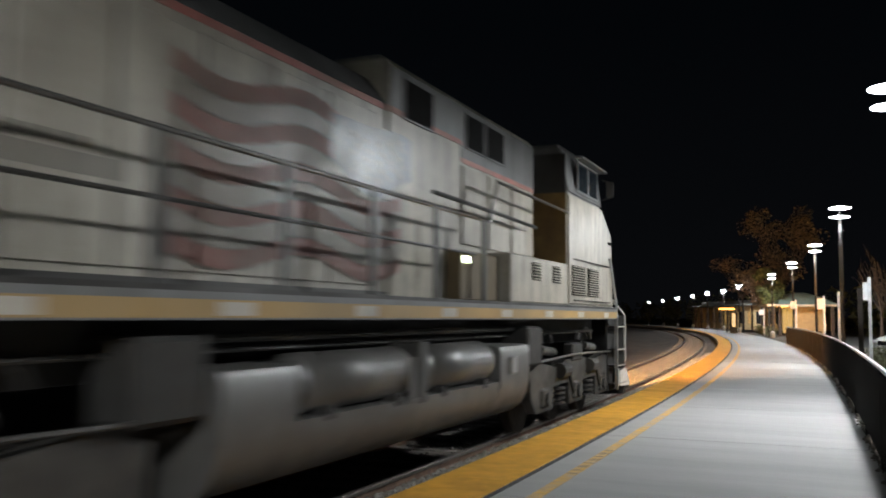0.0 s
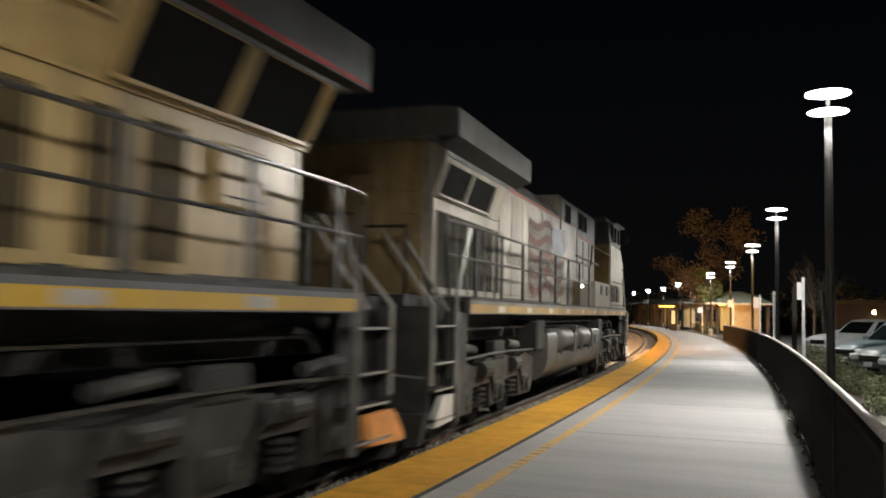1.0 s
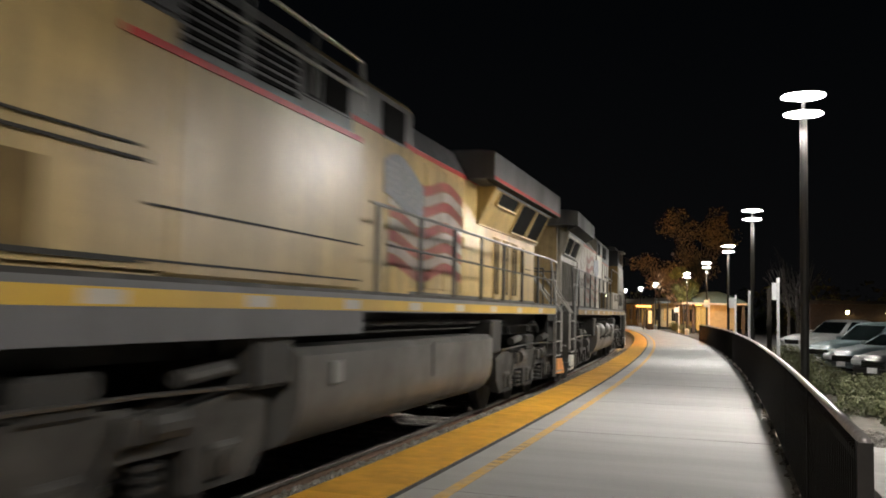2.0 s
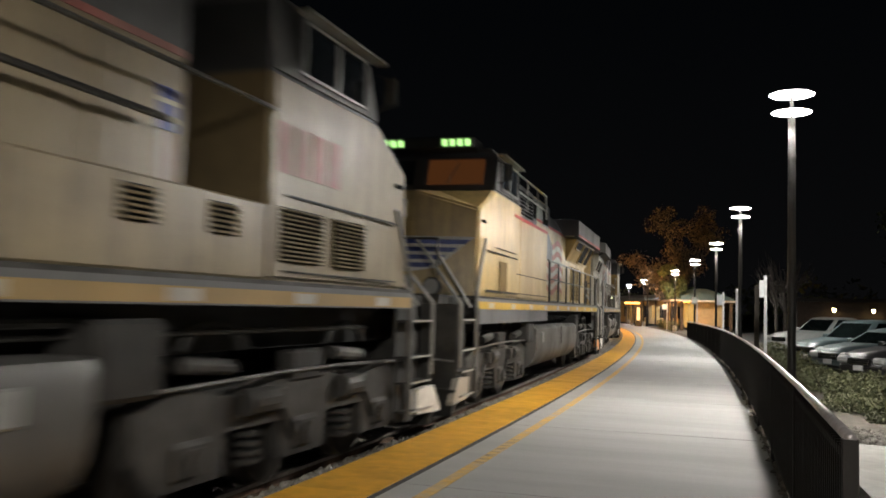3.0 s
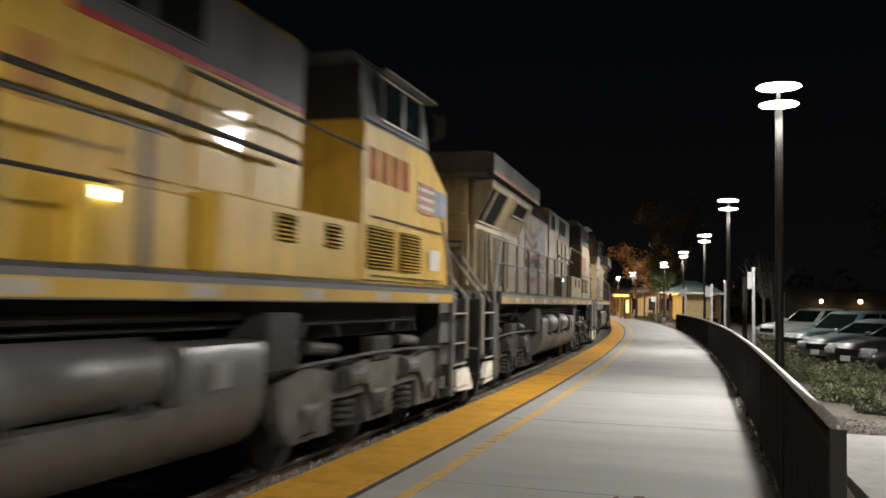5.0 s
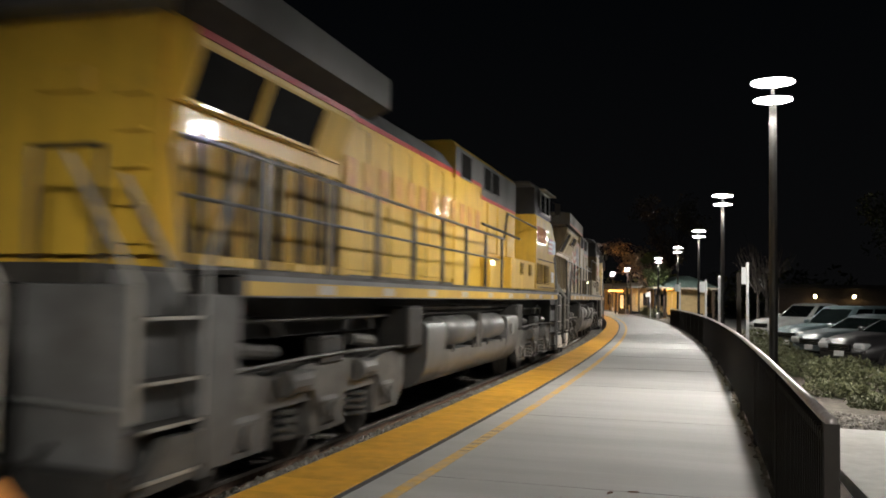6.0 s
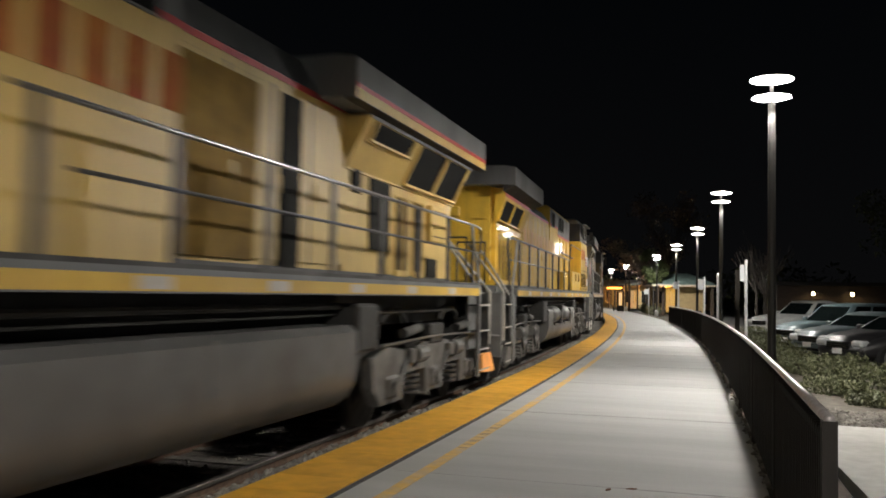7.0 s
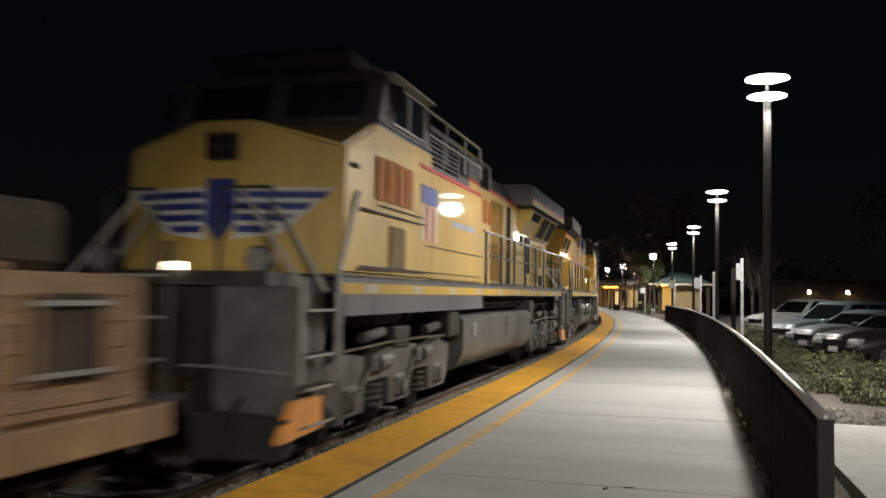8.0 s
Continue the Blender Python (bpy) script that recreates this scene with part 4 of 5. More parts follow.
M["sill_yellow"] = surface("sill_yellow", (0.56, 0.35, 0.03), 0.5, 0, 0.15, 2, (0.3, 0.2, 0.08), 0.35, 1.0)
# browns for the cab recess, with its shade mixed into the colour
M["shaded_brown"] = surface("shaded_brown", (0.10, 0.07, 0.03), 0.7, 0, 0.2, 3)
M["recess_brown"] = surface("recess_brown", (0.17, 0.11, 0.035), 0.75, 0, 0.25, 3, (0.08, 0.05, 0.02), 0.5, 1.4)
M["letter_red"] = surface("letter_red", (0.46, 0.19, 0.05), 0.5, 0, 0.3, 3, (0.66, 0.42, 0.06), 0.5, 2.2)
M["worn_red"] = surface("worn_red", (0.34, 0.07, 0.02), 0.8, 0, 0.3, 3, (0.42, 0.2, 0.03), 0.45, 1.6)
M["post_lead_locomotive"] = surface("louvre_post_grey", (0.25, 0.235, 0.20), 0.5, 0, 0.25, 3, (0.12, 0.11, 0.09), 0.5, 1.2)
PAINT1 = livery("weathered", (0.50, 0.465, 0.385), (0.20, 0.18, 0.15), 0.5, 0.27, (0.16, 0.16, 0.16), 0.0, 0.7)
PAINT2 = livery("aged", (0.54, 0.385, 0.15), (0.26, 0.195, 0.11), 0.45, 0.29, (0.125, 0.125, 0.132), 0.0, 0.55)
PAINT3 = livery("dusty", (0.39, 0.305, 0.17), (0.18, 0.145, 0.10), 0.55, 0.31, (0.125, 0.125, 0.125), 0.0, 0.7)
PAINT4 = livery("bright", (0.76, 0.475, 0.055), (0.44, 0.27, 0.06), 0.25, 0.46, (0.135, 0.138, 0.142), 0.55, 0.28)
PAINT5 = livery("clean", (0.62, 0.42, 0.115), (0.38, 0.27, 0.10), 0.25, 0.50, (0.12, 0.123, 0.127), 0.55, 0.22)
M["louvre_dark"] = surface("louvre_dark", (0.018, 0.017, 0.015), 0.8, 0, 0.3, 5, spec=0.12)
M["soffit_shade"] = surface("wing_soffit", (0.035, 0.032, 0.029), 0.8, 0, 0.3, 3, spec=0.2)
M["rail_mid"] = surface("handrail_worn", (0.085, 0.08, 0.075), 0.3, 0.4, 0.2, 10)
HIGH = [(-9.72, -8.52, 3.58), (-8.40, -7.12, 3.58)]
LONG = [(-9.58, -9.20), (-9.10, -8.72), (-8.62, -8.20), (-8.08, -7.68), (-7.52, -7.14), (-7.02, -6.62), (-6.40, -5.96)]
SHORT = [(-8.70, -7.55, 3.56), (-7.38, -6.12, 3.56), (-5.75, -4.30, 3.90)]
GAP = 22.3
FIRST = 8.71
TRAIN = [
    engine("lead_locomotive", "weathered beige and grey diesel engine leading the train", PAINT1, (-10.17, -5.75), "A", False, M["plow_white"], headlit=True, recess="recess_brown", pale=True, sooty=True, aux_rear=-0.29, screens=HIGH, doors=LONG, flag_at=(-3.8, 0.0, 2.35, 3.90), decal_mats=(M["ghost_red"], M["faded_white"], M["faded_blue"]), lettering=[(-5.6, -4.2, 2.80, 2.94, 6), (-5.5, -4.5, 2.98, 3.05, 5)]) + (FIRST,),
    engine("locomotive", "aged yellow diesel engine coupled backwards, faded flag on its hood", PAINT2, (-9.36, -3.18), "B", True, M["plow_orange"], board=True, front_plow=M["faded_white"], screens=SHORT, doors=[(-5.45, -5.05), (-6.20, -5.85), (-6.98, -6.52)], boxes_at=[(-8.05, -7.35, 2.75, 3.30)], body_end=-3.85, wing_z=4.18, wide_left=True, roof_rails=True, flag_at=(-2.8, 0.5, 2.40, 3.85), decal_mats=(M["flag_red"], M["flag_white"], M["navy"])) + (FIRST - GAP,),
    engine("locomotive", "dusty tan and grey diesel engine with a faded flag", PAINT3, (-10.5, -4.9), "B", False, M["plow_white"], number_mat=M["faded_red"], number_at=(5.90, 7.32, 3.12, 3.60), screens=[(-9.88, -9.45, 3.50), (-9.34, -8.30, 3.50), (-7.22, -5.80, 3.86)], doors=[(-9.75, -9.30), (-9.14, -8.86), (-8.64, -8.47), (-8.15, -7.76), (-7.53, -7.20), (-7.05, -6.86), (-6.65, -6.45)], body_end=-5.2, wing_z=4.28, pale=True, sooty=True, aux_rear=0.0, flag_at=(-4.3, -1.2, 2.5, 3.85), decal_mats=(M["faded_red"], M["faded_white"], M["navy"])) + (FIRST - 2 * GAP,),
    engine("locomotive", "bright yellow diesel engine with red lettering bars", PAINT4, (-10.17, -5.75), "A", False, M["plow_white"], decal="bars", rear_plow=M["truck_light"], recess="own", screens=HIGH, doors=LONG, bright=True, number_mat=M["worn_red"], aux_rear=-0.8, flag_at=(-6.1, 1.4, 3.2, 3.66), number_at=(5.98, 7.5, 3.36, 3.76), front_lamp=[(7.82, 8.50, 3.14 + 0.062 * k, 3.195 + 0.062 * k, M["faded_white"] if k % 2 else M["faded_red"]) for k in range(7)] + [(8.50, 9.10, 3.16, 3.54, M["faded_blue"])] + [(8.36, 8.82, 2.34, 2.64, M["white_paint"])]) + (FIRST - 3 * GAP,),
    engine("locomotive", "clean yellow and grey diesel engine coupled backwards at the tail", PAINT5, (-9.36, -3.18), "B", True, M["plow_orange"], decal="none", lip=True, screens=SHORT, doors=[(-6.17, -5.93), (-6.40, -6.24), (-7.15, -6.72)], boxes_at=[(-8.3, -7.4, 2.75, 3.35)], body_end=-4.0, wing_z=4.18, bright=True, end_lamp=True, roof_rails=True, wide_left=True, number_mat=M["worn_red"], number_at=(6.80, 8.42, 3.08, 3.64), openings=[(-1.72, -0.10, 2.2, 4.02), (-2.72, -2.22, 2.15, 4.05), (-4.50, -4.22, 3.20, 3.62), (-5.62, -4.88, 2.48, 3.46), (-7.94, -7.40, 2.16, 2.47), (0.08, 0.40, 2.4, 4.1)]) + (FIRST - 4 * GAP,),
]

# faded red lettering bars along the hood of the tail engine
bars(TRAIN[4][0], "letter_bar", -1.097, -0.35, 2.05, 3.42, 3.92, 5, M["worn_red"], 0.3)
# waved shield beside the cab recess of the third engine
third = TRAIN[2][0]
for s in (-1, 1):
    x0, x1 = sorted((s * 1.092, s * 1.10))
    part("shield_chief", boxes((x0, x1, 4.32, 4.86, 3.28, 3.64), bevel=0.003), M["blue"], third)
    for k in range(2):
        part("shield_trim", boxes((x0 - 0.003, x1 + 0.003, 4.32, 4.86, 3.36 + 0.14 * k, 3.40 + 0.14 * k)), M["faded_white"], third)
    for k in range(5):
        part("shield_bar", boxes((x0, x1, 4.34 + 0.1 * k, 4.42 + 0.1 * k, 2.86, 3.27)), M["flag_white"] if k % 2 else M["ghost_red"], third)


def freight_car():
    c = tagged(empty("freight_car"), "tan steel freight car behind the engines", "freight car")
    wheels = []
    part("side_sill", boxes((-1.45, 1.45, -9.0, 9.8, 0.75, 1.02), bevel=0.02), M["tan_car"], c)
    part("body", boxes((-1.40, 1.40, -9.2, 9.5, 1.02, 2.0), bevel=0.04), M["tan_car"], c)
    for k in range(12):
        y = -8.6 + 1.5 * k
        for s in (-1, 1):
            part("side_post", boxes((*sorted((s * 1.40, s * 1.48)), y, y + 0.14, 1.02, 2.05)), M["tan_car"], c)
    for s in (-1, 1):
        for k in range(5):
            part("rib", boxes((*sorted((s * 1.40, s * 1.418)), -9.0, 9.3, 1.12 + 0.18 * k, 1.20 + 0.18 * k), bevel=0.008), M["tan_car"], c)
    part("load", boxes((-1.1, 1.1, -8.0, 9.0, 2.0, 2.5), bevel=0.08), M["load_brown"], c)
    for k in range(9):
        y = -7.6 + 1.85 * k
        part("load_strap", boxes((-1.13, 1.13, y, y + 0.16, 2.0, 2.54), bevel=0.02), M["load_brown"], c)
    part("end_platform", boxes((-1.2, 1.2, 9.5, 10.3, 0.95, 1.03), bevel=0.01), M["undercar"], c)
    part("brake_rigging", boxes((-0.8, 0.8, 9.52, 9.8, 1.1, 1.75), bevel=0.05), M["undercar"], c)
    for x in (-1.15, -0.5, 0.5, 1.15):
        part("ladder_post", boxes((x - 0.025, x + 0.025, 10.08, 10.13, 0.8, 2.3)), M["undercar"], c)
    for s in (-1, 1):
        for k in range(3):
            part("rung", boxes((*sorted((s * 0.55, s * 1.15)), 10.1, 10.13, 1.3 + 0.35 * k, 1.325 + 0.35 * k)), M["silver"], c)
    for s in (-1, 1):
        ladder = part("ladder", boxes((*sorted((s * 1.42, s * 1.432)), 8.3, 9.02, 1.28, 1.86)), M["load_brown"], c)
        for y in (8.33, 8.96):
            part("rail", boxes((*sorted((s * 1.44, s * 1.475)), y, y + 0.03, 1.28, 1.86)), M["tan_car"], ladder)
        for k in range(2):
            part("rung", boxes((*sorted((s * 1.45, s * 1.48)), 8.30, 9.02, 1.32 + 0.46 * k, 1.355 + 0.46 * k)), M["silver"], ladder)
        part("data_panel", boxes((*sorted((s * 1.45, s * 1.456)), 7.55, 7.95, 0.80, 1.0)), M["yellow_green"], c)
    b = empty("bogie")
    part("coupler", boxes((-0.17, 0.17, 8.8, 11.4, 0.74, 1.0), bevel=0.03), M["rust"], c)
    b.parent, b.location = c, (0, 6.6, 0)
    for s in (-1, 1):
        bm = bmesh.new()
        prism(bm, [(-1.3, 0.7), (-1.15, 0.4), (-0.6, 0.45), (-0.35, 0.25), (0.35, 0.25), (0.6, 0.45), (1.15, 0.4), (1.3, 0.7), (0.5, 0.85), (-0.5, 0.85)], "x", s * 1.0, s * 1.15)
        part("side_frame", bm, M["truck"], b)
    for a in (-0.9, 0.9):
        bm = bmesh.new()
        tube(bm, (-1.0, 0, 0), (1.0, 0, 0), 0.08, n=10)
        for s in (-1, 1):
            tube(bm, (s * 0.69, 0, 0), (s * 0.83, 0, 0), 0.46, n=24)
        w = part("wheelset", bm, M["wheel"], b)
        w.location = (0, a, 0.46)
        wheels.append((w, a))
    return c, wheels, False


TRAIN.append(freight_car() + (FIRST - 4 * GAP - 22.4,))

# ---- platform lamps
POLE_H = 5.4


def street_lamp():
    p = tagged(empty("street_lamp"), "dark bronze platform lamp post with two glowing discs", "street lamp", "platform lamps")
    bm = bmesh.new()
    tube(bm, (0, 0, -0.3), (0, 0, 5.1), 0.075, 0.062, n=12)
    part("post", bm, M["pole"], p)
    bm = bmesh.new()
    tube(bm, (0, 0, -0.3), (0, 0, 0.45), 0.2, n=16)
    tube(bm, (0, 0, 0.45), (0, 0, 0.55), 0.2, 0.1, n=16)
    part("base", bm, M["concrete"], p)
    bm = bmesh.new()
    tube(bm, (0, 0, 5.1), (0, 0, 5.5), 0.03, n=8)
    part("stem", bm, M["pole"], p)
    for z, r in ((5.19, 0.33), (5.50, 0.365)):
        bm = bmesh.new()
        tube(bm, (0, 0, z + 0.0), (0, 0, z + 0.045), r, r * 0.45, n=28)
        d = part("shade", bm, M["lens"] if z > 5.4 else M["sign_white"], p)
        bm = bmesh.new()
        tube(bm, (0, 0, z - 0.035), (0, 0, z - 0.002), r * 0.5, r * 0.985, n=28)
        part("lens", bm, M["lens"], d)
    return p


LAMPS = [(15.8, 6.64), (-2.5, 6.64), (-19.2, 6.64), (32.6, 6.66), (48.9, 6.8), (64.4, 6.75), (81.2, 6.75), (107.0, 6.3), (126.3, 6.85),
         (136.6, 6.1), (154.2, 6.5), (172.3, 7.0), (195.0, 8.7), (217.0, 10.5)]
proto = street_lamp()
proto.matrix_basis = spot(*LAMPS[0])
for i, (s, o) in enumerate(LAMPS):
    if i:
        copy_thing(proto, spot(s, o))
    if i < 9:
        lamp_light(at(s, o, 4.95), LAMP_WATTS)

# ---- fence
FENCE_O, F0, F1, FH = 6.05, 4.45, 61.5, 1.143
fence = structure(empty("fence"), "dark bronze picket fence with a round steel top rail", "fence")
bm = bmesh.new()
n = int((F1 - F0) / 1.6)
pts = [at(F0 + (F1 - F0) * i / n, FENCE_O, FH - 0.025) for i in range(n + 1)]
pipe(bm, pts, 0.028, 10)
part("top_rail", bm, M["fence_rail"], fence, "polished round top rail", smooth=True)
for z in (0.12, 1.02):
    sweep("cross_rail", [(FENCE_O - 0.02, z - 0.02), (FENCE_O + 0.02, z - 0.02), (FENCE_O + 0.02, z + 0.02), (FENCE_O - 0.02, z + 0.02)], F0, F1, M["fence"], 1.6, fence)
bm = boxes((-0.035, 0.035, -0.035, 0.035, -0.1, FH - 0.03))
post_mesh = part("fence_post", bm, M["fence"], fence)
post_mesh.matrix_basis = spot(F0 + 0.03, FENCE_O)
s = F0 + 3.2
while s < F1:
    c = post_mesh.copy()
    scene.collection.objects.link(c)
    c.matrix_basis = spot(s, FENCE_O)
    s += 3.22
pk = part("picket", boxes((-0.024, 0.024, -0.015, 0.015, 0.09, 1.06)), M["fence"], fence)
pk.matrix_basis = spot(F0 + 0.13, FENCE_O)
far = bmesh.new()
s, count = F0 + 0.23, 1
while s < F1:
    if count < 290:
        c = pk.copy()
        scene.collection.objects.link(c)
        c.matrix_basis = spot(s, FENCE_O)
        count += 1
    else:
        p = at(s, FENCE_O)
        box(far, p.x - 0.024, p.x + 0.024, p.y - 0.015, p.y + 0.015, 0.06, 1.06)
    s += 0.1
tagged(part("far_pickets", far, M["fence"], fence), kind="stuff")
bm = bmesh.new()
for i in range(300):
    s = F0 + 0.2 + i * 0.19 + random.uniform(-0.1, 0.1)
    p = at(s, FENCE_O - 0.03 + random.uniform(-0.04, 0.04), -0.01)
    bmesh.ops.create_icosphere(bm, subdivisions=1, radius=random.uniform(0.025, 0.06), matrix=Matrix.Translation(p))
tagged(part("fence_pebbles", bm, M["stone"]), "pale pebbles along the fence foot", "pebbles", kind="stuff")

# ---- right of the fence: path, gravel, planting bed, parking
bm = bmesh.new()
prism(bm, [at(-10, 6.75)[:2], at(7.5, 6.85)[:2], at(9.8, 6.78)[:2], at(12.76, 7.05)[:2], at(12.8, 18)[:2], at(-10, 18)[:2]], "z", -0.3, 0.0)
structure(part("path", bm, M["path_concrete"]), "pale concrete footpath beside the fence", "path")
bm = bmesh.new()
prism(bm, [at(12.83, 6.73)[:2], at(12.83, 16)[:2], at(60, 10.2)[:2], at(110, 9.6)[:2], at(110, 6.73)[:2], at(60, 6.73)[:2], at(30, 6.73)[:2]], "z", -0.4, -0.05)
structure(part("planting_bed", bm, M["bed_soil"]), "brown soil planting bed beside the parking lot", "soil")
bm = bmesh.new()
prism(bm, [at(12.0, 9.0)[:2], at(12.0, 60)[:2], at(90, 60)[:2], at(90, 8.6)[:2], at(45, 8.2)[:2], at(22, 8.5)[:2]], "z", -0.55, -0.12)
structure(part("parking_lot", bm, M["asphalt"]), "dark asphalt parking lot", "parking lot")


def scatter_stones(name, label, n, s0, s1, o0, o1, z, r0, r1, mat):
    unit = bmesh.new()
    bmesh.ops.create_icosphere(unit, subdivisions=1, radius=1)
    base = np.array([v.co[:] for v in unit.verts])
    tri = np.array([[v.index for v in f.verts] for f in unit.faces])
    unit.free()
    V, Fc = [], []
    for i in range(n):
        p = at(random.uniform(s0, s1), random.uniform(o0, o1), z)
        r = random.uniform(r0, r1)
        w = base * (np.random.uniform(0.6, 1.2, 3) * r) + np.random.uniform(-0.2, 0.2, base.shape) * r
        Fc.append(tri + len(V) * len(base))
        V.append(w + np.array(p[:]))
    me = bpy.data.meshes.new(name)
    me.from_pydata(np.concatenate(V).tolist(), [], np.concatenate(Fc).tolist())
    me.materials.append(mat)
    return tagged(new(name, me), label, "stones", kind="stuff")


scatter_stones("ballast_stones", "pale and dark crushed ballast stones beside the rail", 5200, 5, 45, 0.85, 1.25, -0.34, 0.025, 0.055, M["stone"])
scatter_stones("ballast_stones", "pale and dark ballast stones heaped against the platform edge", 4200, 5, 48, 1.28, 1.71, -0.20, 0.025, 0.055, M["stone"])
scatter_stones("ballast_stones", "crushed ballast stones between the rails", 2200, 5, 60, -0.65, 0.65, -0.37, 0.025, 0.05, M["stone"])
scatter_stones("gravel", "loose pale gravel beside the footpath", 1900, 12.9, 14.8, 6.8, 10.0, -0.04, 0.02, 0.05, M["stone"])


def leaf_clumps(name, label, category, centres, size, count, mat, kind="", spread=(1, 1, 0.8), parent=None):
    V, Fc = [], []
    for cx, cy, cz in centres:
        for i in range(count):
            d = np.random.normal(size=3)
            d *= np.random.uniform(0.4, 1.0) ** 0.5 / np.linalg.norm(d)
            c = np.array((cx, cy, cz)) + d * np.array(spread)
            u = np.random.normal(size=3)
            u /= np.linalg.norm(u)
            w = np.cross(u, np.random.normal(size=3))
            w /= np.linalg.norm(w)
            k = len(V)
            l = size * random.uniform(0.6, 1.3)
            V += [c - u * l, c + w * l * 0.45, c + u * l, c - w * l * 0.45]
            Fc.append((k, k + 1, k + 2, k + 3))
    me = bpy.data.meshes.new(name)
    me.from_pydata([tuple(v) for v in V], [], Fc)
    me.materials.append(mat)
    ob = new(name, me)
    if parent:
        ob.parent = parent
    if label:
        tagged(ob, label, category, kind=kind)
    return ob


# shrubs in the bed
for s, o, h, r in ((15.9, 8.3, 0.22, 0.55), (16.6, 9.3, 0.28, 0.65), (17.4, 7.9, 0.32, 0.6), (15.8, 9.9, 0.22, 0.6), (16.9, 10.9, 0.3, 0.7), (18.6, 8.0, 0.4, 0.65), (19.0, 9.2, 0.45, 0.75), (20.3, 8.4, 0.5, 0.7), (17.9, 10.2, 0.4, 0.7), (21.8, 7.9, 0.55, 0.7), (23.5, 7.6, 0.6, 0.7), (25.5, 7.5, 0.65, 0.7), (20.5, 9.6, 0.4, 0.6), (28, 7.6, 0.6, 0.7), (31, 7.6, 0.7, 0.7), (22.3, 8.8, 0.45, 0.6), (18.3, 11.3, 0.4, 0.7)):
    p = at(s, o)
    sh = tagged(empty("shrub"), "low green leafy shrub in a planting bed", "shrub", "shrubs in the bed")
    sh.location = (p.x, p.y, -0.06)
    leaf_clumps("leaves", "", "", [(random.uniform(-0.4, 0.4) * r, random.uniform(-0.4, 0.4) * r, h * random.uniform(0.35, 0.7)) for _ in range(5)], 0.042, 300, M["leaf"], spread=(r * 0.7, r * 0.7, h * 0.6), parent=sh)
    bm = bmesh.new()
    for k in range(5):
        a = k * 1.3
        tube(bm, (0, 0, 0), (0.4 * r * math.cos(a), 0.4 * r * math.sin(a), h * 0.6), 0.015, 0.006, 5)
    part("stem", bm, M["bark"], sh)


# ---- signs on posts
def sign_post(s, o, h, w, hh, label, plate=True, thick=0.045):
    p = tagged(empty("sign_post"), label, "sign")
    p.matrix_basis = spot(s, o, -0.1)
    bm = bmesh.new()
    box(bm, -thick, thick, -thick, thick, 0, h + 0.1, bevel=0.008)
    part("post", bm, M["galv"], p)
    if plate:
        part("panel", boxes((-thick - w, -thick, -0.015, 0.015, h - hh, h - 0.02), bevel=0.004), M["sign_white"], p)
    return p


sign_post(21.6, 6.6, 2.62, 0.10, 0.42, "tall galvanised steel sign post with a white side panel", True, 0.035)
wp = tagged(part("wooden_post", boxes((-0.06, 0.06, -0.06, 0.06, -0.15, 2.45), bevel=0.012), M["wood_post"]), "weathered brown wooden post beside the fence", "post")
wp.matrix_basis = spot(24.0, 6.56)
sign_post(33.3, 6.6, 2.62, 0.2, 0.4, "galvanised steel post with no panel", False, 0.05)
sign_post(41.3, 6.6, 2.68, 0.24, 0.5, "white sign panel on a steel post")
sign_post(60.5, 6.6, 2.9, 0.3, 0.5, "white sign panel on a steel post near the shelter")
sign_post(87.0, 6.6, 2.6, 0.4, 0.5, "small white sign on a steel post")


